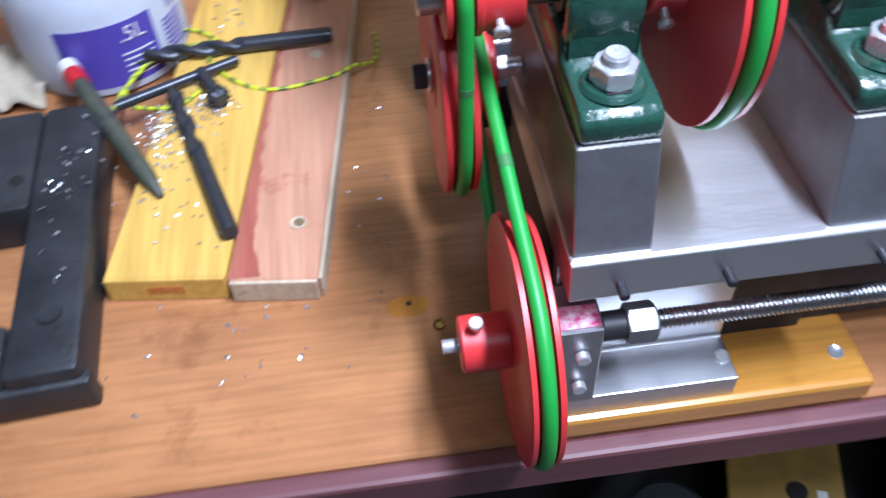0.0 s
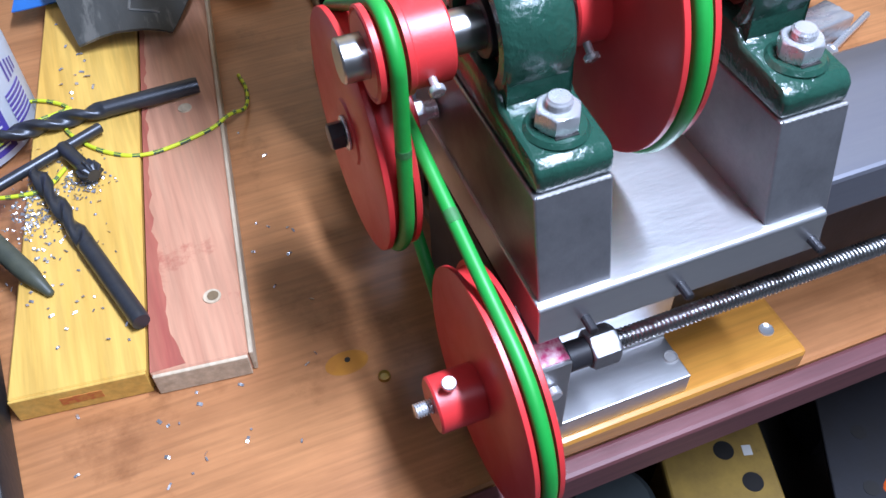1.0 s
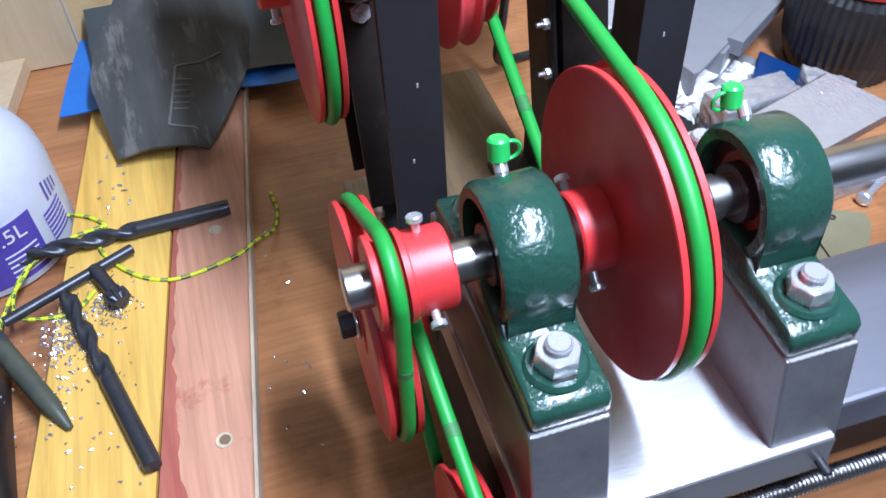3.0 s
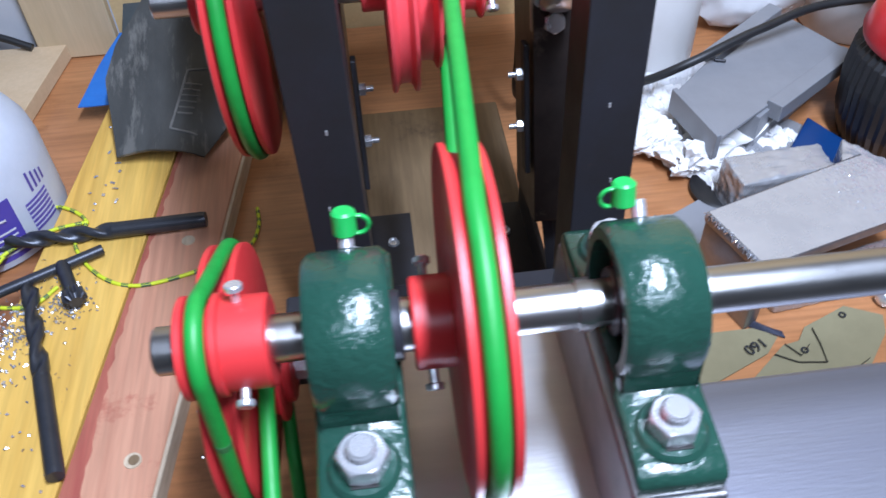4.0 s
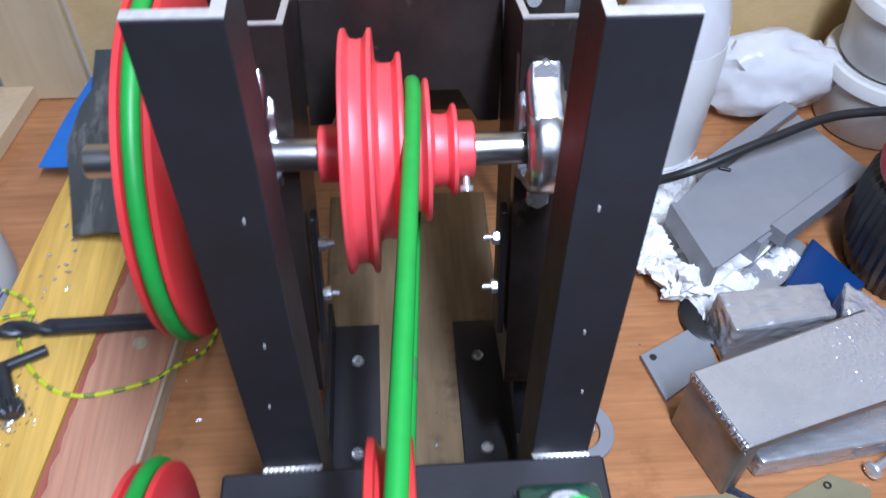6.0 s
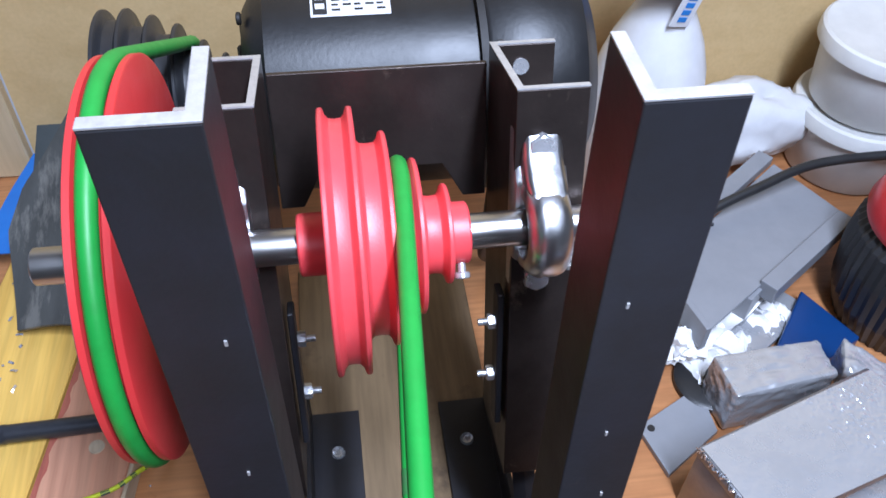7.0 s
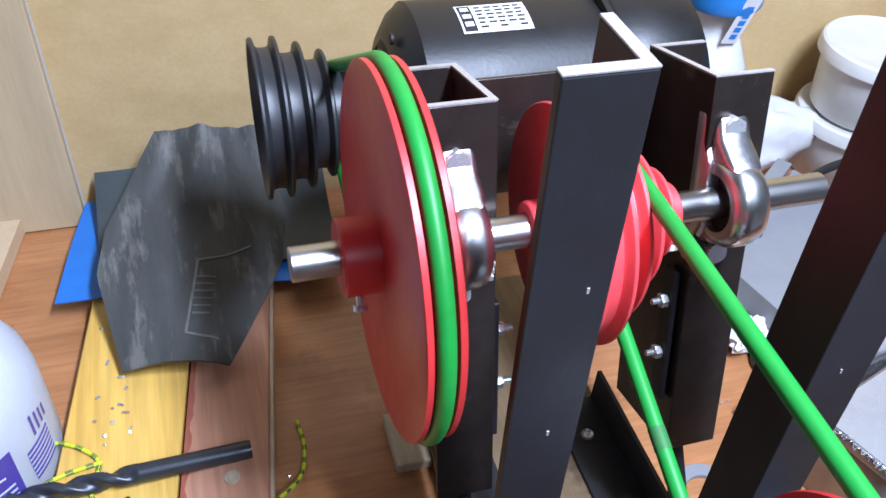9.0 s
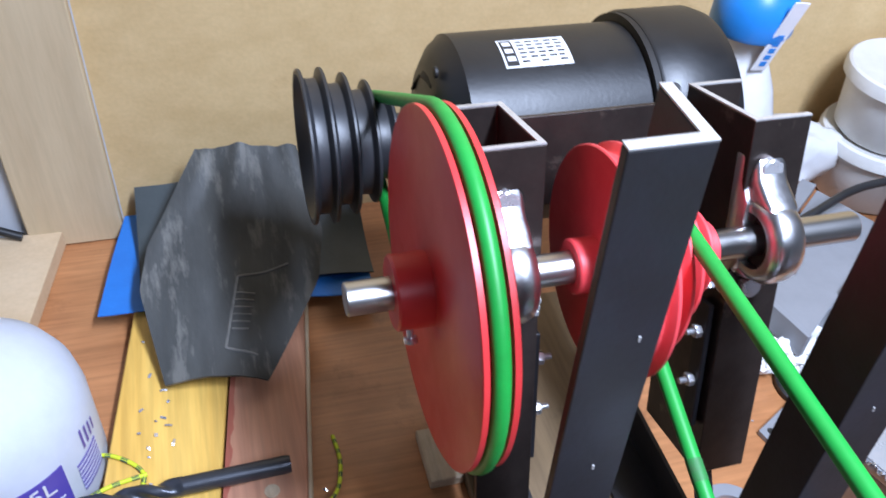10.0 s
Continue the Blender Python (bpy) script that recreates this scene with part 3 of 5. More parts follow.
# ---- uprights ----
def angle_upright(corner_x, way, top, label, lean=-0.0035, rake=0.0075):
    """An angle iron upright: front flange and a flange running back from the corner."""
    up = thing("upright", (corner_x, 0.15, 0.1), label, "steel upright", "black front uprights")
    t, w, yf = 0.0055, 0.036, 0.1505
    far = corner_x + way * w
    outline = [(corner_x, yf), (far, yf), (far, yf + t), (corner_x + way * t, yf + t), (corner_x + way * t, yf + w + 0.003), (corner_x, yf + w + 0.003)]
    bm = prism(outline, 0.06, top - 0.0012, "Z", 0.0007)
    cap = prism([(x, y) for x, y in outline], top - 0.0011, top, "Z", 0.0003)
    for one in (bm, cap):
        for v in one.verts:
            v.co.x += (v.co.z - top) * lean / 0.34
            v.co.y += (v.co.z - top) * rake / 0.34
    part("angle_iron", bm, M_scale, up)
    part("sawn_end", cap, M_cut, up, "bright sawn steel end")
    bead = [(corner_x + way * 0.0012 * k - (top - 0.14) * lean / 0.34, yf - rake * 0.95 - 0.001 + 0.0006 * math.sin(k * 2.3), 0.139) for k in range(31)]
    part("weld_bead", pipe(bead, 0.002, 6), M_cut, up, "bright weld at the foot", 50)
    for k, (u, z) in enumerate(((0.45, 0.268), (0.62, 0.21), (0.3, 0.36))):
        x = corner_x + way * w * u + (z - top) * lean / 0.34
        y = yf + (z + 0.0015 - top) * rake / 0.34
        part("paint_fleck", box(x, x + 0.0012, y - 0.0006, y + 0.0002, z, z + 0.003), M_cut, up, "tiny bright scratch")
    return up


angle_upright(0.0085, -1, 0.462, "black angle iron upright with a bright sawn top")
angle_upright(0.141, 1, 0.459, "black angle iron upright with a bright sawn top")
cross = thing("cross_bar", (0.08, 0.12, 0.1), "dark steel bar joining the uprights behind the headstock", "steel bar")
part("bar", box(-0.05, 0.19, 0.094, 0.142, 0.1, 0.1385, 0.002), M_scale, cross)

# ---- runners and base behind ----
base = thing("motor_base_board", (0.08, 0.3, 0), "grubby pale plywood board under the motor frame", "board")
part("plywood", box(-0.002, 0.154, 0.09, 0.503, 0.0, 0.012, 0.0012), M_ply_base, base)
for rx, way in ((0.003, 1), (0.153, -1)):
    run = thing("runner", (rx, 0.25, 0.012), "black angle iron runner screwed to the plywood", "steel runner", "black runners")
    t = 0.004
    outline = [(rx, 0.0122), (rx + way * 0.042, 0.0122), (rx + way * 0.042, 0.0122 + t), (rx + way * t, 0.0122 + t), (rx + way * t, 0.05), (rx, 0.05)]
    part("angle_iron", prism(outline, 0.145, 0.338, "Y", 0.0006), M_scale, run)
    for sy in (0.213, 0.300):
        part("screw", revolve([(0, 0), (0.0003, 0.003), (0.0022, 0.0048), (0, 0.0055)], (rx + way * 0.0235, sy, 0.0163), "Z", 18), M_zinc, run, "bright screw head", 40)

packing = thing("packing_block", (-0.016, 0.33, 0), "pale wooden packing block under the motor frame", "wood block")
part("block_body", box(-0.032, -0.0025, 0.311, 0.365, 0.0003, 0.011, 0.001), M_raw_end, packing)

# ---- the tilted motor frame ----
TILT = 15.0


def tilted(bm, pivot=(0.287, 0.366)):
    """Leans a part of the motor frame back about the top of its front face."""
    py, pz = pivot
    m = Matrix.Translation((0, py, pz)) @ Matrix.Rotation(radians(-TILT), 4, "X") @ Matrix.Translation((0, -py, -pz))
    return moved(bm, m)


frame_arms = []
for cx, way, label in ((0.008, -1, "browned steel channel arm of the motor frame"), (0.137, 1, "browned steel channel arm of the motor frame")):
    arm = thing("frame_arm", (cx, 0.25, 0.03), label, "steel arm", "motor frame arms")
    t, w, yf, dep = 0.004, 0.038, 0.287, 0.076
    outline = [(cx, yf), (cx + way * w, yf), (cx + way * w, yf + t), (cx + way * t, yf + t), (cx + way * t, yf + dep - t), (cx + way * w, yf + dep - t), (cx + way * w, yf + dep), (cx, yf + dep)]
    part("channel", tilted(prism(outline, 0.098, 0.365, "Z", 0.0006)), M_brown_steel, arm)
    part("sawn_end", tilted(prism(outline, 0.3651, 0.366, "Z")), M_cut, arm, "bright sawn end of the channel")
    bar_x = cx - way * 0.0015
    part("hinge_bar", tilted(box(min(bar_x, bar_x - way * 0.004), max(bar_x, bar_x - way * 0.004), 0.294, 0.308, 0.137, 0.237, 0.0008)), M_scale, arm, "black flat hinge bar")
    for bz in (0.214, 0.174):
        a = Matrix.Translation((0, 0.287, 0.366)) @ Matrix.Rotation(radians(-TILT), 4, "X") @ Matrix.Translation((0, -0.287, -0.366)) @ Vector((bar_x - way * 0.004, 0.301, bz))
        d = Vector((-way, 0, 0))
        part("nut", hexagon(a, a + d * 0.005, 0.0085), M_zinc, arm, "small bright nut", 30)
        part("bolt_end", rod(a + d * 0.005, a + d * 0.0105, 0.0022, 10), M_zinc, arm, smooth=40)
    s0, s1 = (cx + way * 0.021, 0.195, 0.03), (cx + way * 0.012, 0.285, 0.18)
    strut = pipe([s0, s1], 0.008, 4, flat=0.3, side=(1, 0, 0))
    part("strut", strut, M_scale, arm, "black diagonal flat bar")
    if way > 0:
        h0, h1 = (Matrix.Translation((0, 0.287, 0.366)) @ Matrix.Rotation(radians(-TILT), 4, "X") @ Matrix.Translation((0, -0.287, -0.366)) @ Vector((cx + 0.018, y, 0.352)) for y in (0.3575, 0.3593))
        part("bolt_hole", rod(h0, h1, 0.0048, 20), M_zinc, arm, "pale drilled hole")
    frame_arms.append(arm)

plate = thing("motor_plate", (0.08, 0.36, 0.3), "browned steel cross plate carrying the motor", "steel plate")
pl = [(0.009, 0.268), (0.009, 0.354), (0.136, 0.354), (0.136, 0.268), (0.122, 0.268), (0.109, 0.291), (0.035, 0.291), (0.023, 0.268)]
part("plate", tilted(prism(pl, 0.3632, 0.3672, "Y", 0.0006)), M_brown_steel, plate)


# ---- countershaft bearings ----
def diecast_bearing(px, label):
    kb = thing("flange_bearing", (px, 0.27, 0.3), label, "bearing", "countershaft bearings")
    cy, cz = AX_C
    w = 0.0115
    ring = revolve([(-w, 0.0175), (-w, 0.0212), (-w + 0.0012, 0.0238), (-w + 0.0035, 0.0262), (-w + 0.007, 0.0277), (w - 0.007, 0.0277), (w - 0.0035, 0.0262), (w - 0.0012, 0.0238), (w, 0.0212), (w, 0.0175)], (px, cy, cz), "X", 56, closed=True)
    part("housing_ring", ring, M_cast, kb, smooth=45)
    part("bearing_race", revolve([(-0.0065, 0.0098), (-0.0065, 0.0174), (0.0065, 0.0174), (0.0065, 0.0098)], (px, cy, cz), "X", 40, closed=True), M_dark, kb, "black bearing race", 40)
    foot = prism([(0.0065 + 0.2745, cz - 0.05), (0.2695, cz - 0.05), (0.2685, cz - 0.032), (0.262, cz - 0.02), (0.262, cz + 0.02), (0.2685, cz + 0.032), (0.2695, cz + 0.05), (0.281, cz + 0.05)], px - 0.0145, px + 0.0145, "X", 0.0032)
    moved(foot, Matrix.Translation((0, 0.2675, cz)) @ Matrix.Rotation(radians(-TILT), 4, "X") @ Matrix.Translation((0, -0.262 - 0.004, -cz)))
    part("foot", foot, M_cast, kb, smooth=40)
    neck = prism([(cy + 0.012, cz + 0.019), (cy - 0.008, cz + 0.0262), (cy + 0.002, cz + 0.031), (cy + 0.013, cz + 0.036), (cy + 0.021, cz + 0.047), (cy + 0.0235, cz + 0.02),
                  (cy + 0.017, cz - 0.02), (cy + 0.0105, cz - 0.036), (cy + 0.001, cz - 0.031), (cy - 0.008, cz - 0.0262), (cy + 0.012, cz - 0.019), (cy + 0.0165, cz)], px - 0.0108, px + 0.0108, "X", 0.0035)
    part("neck", neck, M_cast, kb, smooth=50)
    for s in (1, -1):
        n = Vector((0, -math.cos(radians(TILT)), math.sin(radians(TILT))))
        u = Vector((0, math.sin(radians(TILT)), math.cos(radians(TILT))))
        c = Vector((px, 0.2675, cz)) + u * (0.04 * s) + n * (-0.004)
        part("bolt_head", hexagon(c, c + n * 0.0085, 0.0135), M_zinc, kb, "bright hexagon bolt head", 30)
    for k in range(3):
        part("cast_mark", box(px + w - 0.002, px + w + 0.0003, cy - 0.0225, cy - 0.0195, cz - 0.012 + 0.005 * k, cz - 0.009 + 0.005 * k), M_zinc, kb, "raised casting mark")
    return kb


diecast_bearing(-0.0155, "bright die-cast bearing bolted to the frame arm")
diecast_bearing(0.151, "bright die-cast bearing bolted to the frame arm")

counter = thing("countershaft", (0.05, *AX_C), "bright steel countershaft in two die-cast bearings", "shaft")
for cx in (-0.031,):
    part("collar", revolve([(-0.003, 0.0097), (-0.003, 0.0125), (0.003, 0.0125), (0.003, 0.0097)], (cx, *AX_C), "X", 40, closed=True), M_shaft, counter, "steel bearing collar", 40)
part("shaft", revolve([(-0.109, 0), (-0.109, 0.0088), (-0.1082, 0.0096), (0.2122, 0.0096), (0.213, 0.0088), (0.213, 0)], (0, *AX_C), "X", 40), M_shaft, counter, smooth=40)

drive = thing("large_countershaft_pulley", (-0.065, *AX_C), "large red printed pulley on the countershaft end", "pulley")
part("wheel", grooved(-0.0632, -0.0438, 0.101, 0.0055, 0.0215, -0.0835, -0.0438, 0.0098, AX_C, segments=128), M_red, drive, smooth=40)
c = Vector((-0.074, *AX_C))
set_screw(drive, c + Vector((0, -0.008, -0.0205)), c + Vector((0, -0.0105, -0.0265)))


def cone_profile(flanges, floors, hub0, hub1, hub_r, bore):
    """A stepped pulley of thin flanges (centre, radius) with a round-bottomed groove between each two."""
    h, b = 0.0015, 0.0007
    prof = [(hub0, bore), (hub0, hub_r - 0.001), (hub0 + 0.001, hub_r), (flanges[0][0] - h, hub_r)]
    for k, (x, rad) in enumerate(flanges):
        prof += [(x - h, rad - b), (x - h + b, rad), (x + h - b, rad), (x + h, rad - b)]
        if k < len(floors):
            x1, f = flanges[k + 1][0], floors[k]
            prof += [(x + h + 0.0010, f + 0.0022), (x + h + 0.0026, f + 0.0004), ((x + x1) / 2, f), (x1 - h - 0.0026, f + 0.0004), (x1 - h - 0.0010, min(f + 0.0022, flanges[k + 1][1] - 0.002))]
    prof += [(flanges[-1][0] + h, hub_r), (hub1 - 0.001, hub_r), (hub1, hub_r - 0.001), (hub1, bore)]
    return prof


cone = thing("step_pulley", (0.06, *AX_C), "rose-red printed four-step pulley on the countershaft", "pulley")
flanges = [(0.0384, 0.0695), (0.0529, 0.0695), (0.0685, 0.0560), (0.0834, 0.0410), (0.0987, 0.0265)]
part("wheel", revolve(cone_profile(flanges, [0.0635, 0.0500, 0.0350, 0.0205], 0.022, 0.1105, 0.0165, 0.0098), (0, *AX_C), "X", 96, closed=True), M_pink, cone, smooth=40)
c = Vector((0.1055, *AX_C))
set_screw(cone, c + Vector((0, -0.013, -0.009)), c + Vector((0, -0.017, -0.0125)))

belt("spindle_drive_belt", 0.0585, AX_S, 0.0785, 0.0760, AX_C, 0.0385, 0.0046, "round green belt from step pulley to spindle pulley")

# ---- motor ----
motor = thing("motor", (0.08, *AX_M), "black enamelled electric motor with a rating label", "electric motor")
MR = 0.0745
body = revolve([(-0.012, 0.0), (-0.012, 0.036), (-0.0105, 0.054), (-0.002, 0.068), (0.004, MR - 0.002), (0.0055, MR), (0.146, MR), (0.146, 0)], (0, *AX_M), "X", 96)
part("body", body, M_motor, motor, smooth=35)
part("end_bell", revolve([(0.1465, 0), (0.1465, 0.0815), (0.149, 0.083), (0.2, 0.083), (0.211, 0.079), (0.222, 0.062), (0.224, 0.03), (0.224, 0)], (0, *AX_M), "X", 96), M_motor, motor, "black motor end bell", 35)
part("seam", revolve([(0.1415, MR + 0.0002), (0.1415, 0.081), (0.1465, 0.081), (0.1465, MR + 0.0002)], (0, *AX_M), "X", 96, closed=True), M_dark, motor, smooth=40)
part("terminal_strip", moved(box(0.022, 0.112, -0.004, 0.004, -0.012, 0.012, 0.0015), pose(0, AX_M[0] - 0.0735, AX_M[1] + 0.013, -10)), M_black, motor, "black rubber strip along the casing")
for a0 in (20, 65, 110, 155, 200):
    pts = [(-0.0112 + 0.0022 * k / 6.0, AX_M[0] + 0.047 * math.cos(radians(a0 + 30 * k / 6)), AX_M[1] + 0.047 * math.sin(radians(a0 + 30 * k / 6))) for k in range(7)]
    part("vent", pipe(pts, 0.0042, 8, flat=0.35), M_dark, motor, "dark vent opening", 50)
for a in (100, 160, 220):
    c = Vector((-0.009, AX_M[0] + 0.062 * math.cos(radians(a)), AX_M[1] + 0.062 * math.sin(radians(a))))
    part("screw", rod(c, c + Vector((-0.003, 0, 0)), 0.0042, 14, None, 0.0006), M_dark, motor, smooth=40)
c = Vector((0.152, AX_M[0] - 0.0575, AX_M[1] + 0.0585))
part("screw", rod(c, c + Vector((0, -0.004, 0.004)), 0.0045, 14, None, 0.0006), M_dark, motor, smooth=40)


def on_drum(x0, x1, a0, a1, r, name, mat, parent, label="", n=10):
    """A thin curved patch on the motor's side between two angles."""
    bm = bmesh.new()
    rows = []
    for k in range(n + 1):
        a = radians(a0 + (a1 - a0) * k / n)
        rows.append([bm.verts.new((x, AX_M[0] + rr * math.cos(a), AX_M[1] + rr * math.sin(a))) for x, rr in ((x0, r - 0.0003), (x0, r), (x1, r), (x1, r - 0.0003))])
    for p, q in zip(rows, rows[1:]):
        for i in range(3):
            bm.faces.new((p[i], p[i + 1], q[i + 1], q[i]))
    bmesh.ops.recalc_face_normals(bm, faces=bm.faces[:])
    return part(name, bm, mat, parent, label)


label_part = on_drum(0.036, 0.087, 89, 112, MR + 0.0004, "label", M_label_white, motor, "silver rating label with black print")
on_drum(0.0375, 0.0465, 90.3, 110.7, MR + 0.0007, "print_block", M_ink, label_part)
for k in range(3):
    on_drum(0.039, 0.045, 92 + 6 * k, 95.4 + 6 * k, MR + 0.0009, "print_mark", M_label_white, label_part)
for k in range(5):
    x = 0.0495 + 0.0072 * k
    for j in range(6 - k % 2):
        on_drum(x, x + 0.0042 + 0.0012 * ((k + j) % 2), 91.5 + 3.2 * j, 92.8 + 3.2 * j, MR + 0.0007, "print_line", M_ink, label_part, n=2)

mcone = thing("motor_step_pulley", (-0.09, *AX_M), "black plastic four-step pulley on the motor shaft", "pulley")
mflanges = [(-0.1035, 0.0575), (-0.0880, 0.0575), (-0.0720, 0.0525), (-0.0560, 0.0460), (-0.0400, 0.0345), (-0.0260, 0.0250)]
mp = cone_profile(mflanges, [0.0500, 0.0450, 0.0390, 0.0290, 0.0190], -0.1035, -0.018, 0.0160, 0.009)
mp = [(-0.085, 0.009), (-0.085, 0.03), (-0.1, 0.05), (-0.1048, 0.0535)] + mp[4:]
part("wheel", revolve(mp, (0, *AX_M), "X", 96, closed=True), M_cone, mcone, smooth=40)
part("motor_shaft", rod((-0.084, *AX_M), (-0.008, *AX_M), 0.0085, 24), M_shaft, mcone, smooth=40)
belt("motor_belt", -0.0535, AX_C, 0.0995, -0.048, AX_M, 0.033, 0.0046, "round green belt from motor pulley to countershaft pulley")


# ---- clutter: materials ----
def translucent(name, base, rough, thin):
    m = material(name, base, rough, 0, None, 20, 0.3, 0.05)
    b = m.node_tree.nodes["Principled BSDF"]
    b.inputs["Transmission Weight"].default_value = thin
    b.inputs["IOR"].default_value = 1.2
    return m


M_bottle = translucent("milky_bottle", (0.78, 0.82, 0.9), 0.45, 0.35)
M_bag = translucent("clear_film", (0.85, 0.85, 0.86), 0.15, 0.3)
M_tub = translucent("milky_tub", (0.82, 0.81, 0.78), 0.35, 0.25)
M_purple = material("purple_print", (0.085, 0.06, 0.36), 0.4, 0, (0.07, 0.05, 0.3), 30, 0.3, 0)
M_blue = material("blue_sheet", (0.015, 0.17, 0.55), 0.5, 0, (0.015, 0.12, 0.42), 30, 0.5, 0.2, 300)
# blue for the tray, darkened so that its shade lies in the colour
M_shaded_blue = material("shaded_blue_plastic", (0.004, 0.04, 0.15), 0.3, 0, (0.003, 0.028, 0.11), 30, 0.5, 0.05)
M_blue_cap = material("blue_plastic", (0.02, 0.22, 0.62), 0.35, 0, None, 30, 0.3, 0.02)
M_sheet = material("grey_backed_sheet", (0.05, 0.062, 0.066), 0.55, 0, (0.03, 0.04, 0.044), 20, 0.7, 0.2, 200)
M_flap = material("perished_rubber", (0.062, 0.064, 0.06), 0.6, 0, (0.03, 0.031, 0.03), 18, 0.8, 0.5, 140, patch=(0.15, 0.145, 0.13), patch_at=0.53, patch_scale=24, stretch=(1.5, 0.45, 1), patch_stretch=(2.2, 0.5, 0.8))
M_chalk = material("chalky_rubber", (0.19, 0.185, 0.17), 0.8, 0, (0.09, 0.09, 0.085), 60, 0.8, 0.4, 200)
M_castiron = material("painted_cast_iron", (0.013, 0.014, 0.016), 0.45, 0.1, (0.04, 0.042, 0.045), 15, 0.8, 0.5, 180, patch=(0.06, 0.06, 0.06), patch_at=0.66, patch_scale=40)
M_marker = material("greenish_old_wood", (0.075, 0.08, 0.055), 0.5, 0, (0.035, 0.042, 0.035), 50, 0.8, 0.2, 300)
M_sand = material("sandpaper_backing", (0.215, 0.185, 0.1), 0.8, 0, (0.165, 0.14, 0.075), 40, 0.5, 0.15, 500)
M_grit = material("black_grit", (0.013, 0.015, 0.03), 0.7, 0, (0.03, 0.035, 0.06), 300, 0.9, 0.6, 900)
M_tissue = material("white_tissue", (0.8, 0.79, 0.78), 0.8, 0, (0.7, 0.69, 0.68), 30, 0.4, 0.5, 160)
M_wrap = material("film_wrapped_alloy", (0.5, 0.505, 0.52), 0.26, 0.5, (0.36, 0.365, 0.38), 28, 0.5, 0.8, 75, rough_var=0.12)
M_yellow_board = material("dirty_yellow_wood", (0.42, 0.26, 0.05), 0.6, 0, (0.2, 0.12, 0.03), 14, 0.9, 0.3, 200, patch=(0.08, 0.05, 0.02), patch_at=0.6, patch_scale=20)
M_orange = material("orange_plastic", (0.8, 0.12, 0.02), 0.4, 0, None, 30, 0.3, 0.02)
M_red_gloss = material("red_tool_plastic", (0.55, 0.02, 0.025), 0.3, 0, (0.45, 0.015, 0.02), 40, 0.4, 0.03)
M_swarf = material("bright_swarf", (0.72, 0.73, 0.76), 0.25, 0.8, (0.4, 0.4, 0.43), 300, 0.6, 0)
M_cord = material("yellow_green_cord", (0.62, 0.72, 0.03), 0.6, 0, (0.5, 0.5, 0.02), 200, 0.5, 0.4, 900)
M_fleck = material("dark_cord_fleck", (0.06, 0.11, 0.06), 0.7, 0, None, 100, 0.3, 0)
M_brass = material("brass_screw", (0.5, 0.38, 0.15), 0.35, 1, (0.35, 0.26, 0.1), 100, 0.5, 0.05)

PLANK_TURN = -7.2


def turned(bm, x, y, z, deg):
    return moved(bm, pose(x, y, z, 0, 0, deg))


# ---- planks on the bench ----
def plank_with_holes(name, label, width, length, thick, mat, corner, holes):
    th = thing(name, (corner[0], corner[1], 0), label, "plank")
    top = turned(box(-width, 0, 0.0, length, 0.0003, thick, 0.0012), corner[0], corner[1], 0, PLANK_TURN)
    part("plank_body", top, mat, th)
    m = pose(corner[0], corner[1], 0, 0, 0, PLANK_TURN)
    for hx, hy, hr in holes:
        c = m @ Vector((hx, hy, thick))
        part("plug", revolve([(0.0001, 0), (0.0004, hr * 0.6), (0.0011, hr * 0.8), (0.0011, hr), (0.0002, hr * 1.03), (-0.001, hr * 1.03)], c, "Z", 24), M_raw_end, th, "pale filled screw hole", 40)
    return th, m


red_plank, m_red = plank_with_holes("red_plank", "faded red-stained plank with a pale sawn edge", 0.067, 0.605, 0.0215, M_redwood, (-0.1675, 0.0415), ((-0.0205, 0.057, 0.0065), (-0.0285, 0.2825, 0.006)))
hole = m_red @ Vector((-0.0198, 0.0575, 0.0215))
part("drilled_hole", rod(hole + Vector((0, 0, 0.0002)), hole + Vector((0, 0, 0.0010)), 0.0042, 20), M_ply_base, red_plank, "dark drilled hole with a pale rim")
rim_pts = [(-0.0668, 0.001), (-0.0668, 0.6)]
stain_pts = [(-0.0668 + 0.0045 + 0.020 * max(0, noise.noise(Vector((y * 16, 2.7, 1)))) + 0.013 * max(0, 1 - y / 0.16) + 0.003 * noise.noise(Vector((y * 70, 5, 2))), y) for y in [0.598 - 0.007 * k for k in range(86)]]
part("red_paint", moved(prism(rim_pts + stain_pts, 0.02155, 0.0218), m_red), M_old_red, red_plank, "worn dark red paint along the plank")
part("pale_edge", moved(box(0.0003, 0.0035, 0.0005, 0.6045, 0.0004, 0.0212, 0.0006), m_red), M_raw_end, red_plank, "pale sawn plank edge")
part("sawn_end", moved(box(-0.0655, -0.0005, -0.0032, -0.0003, 0.0004, 0.0212, 0.0006), m_red), M_raw_end, red_plank, "pale sawn plank end")
yellow_plank, m_yel = plank_with_holes("yellow_plank", "yellow pine plank strewn with metal chips", 0.0915, 0.60, 0.0235, M_pine, (-0.2355, 0.053), ())
part("sawn_end", moved(box(-0.091, -0.0005, -0.0025, -0.0003, 0.0004, 0.0232, 0.0006), m_yel), M_pine, yellow_plank)
part("red_scrawl", moved(box(-0.06, -0.032, -0.0029, -0.0024, 0.008, 0.016, 0.0002), m_yel), material("red_crayon", (0.5, 0.1, 0.03), 0.6, 0, (0.6, 0.3, 0.06), 250, 1.0, 0), yellow_plank, "red crayon scrawl")


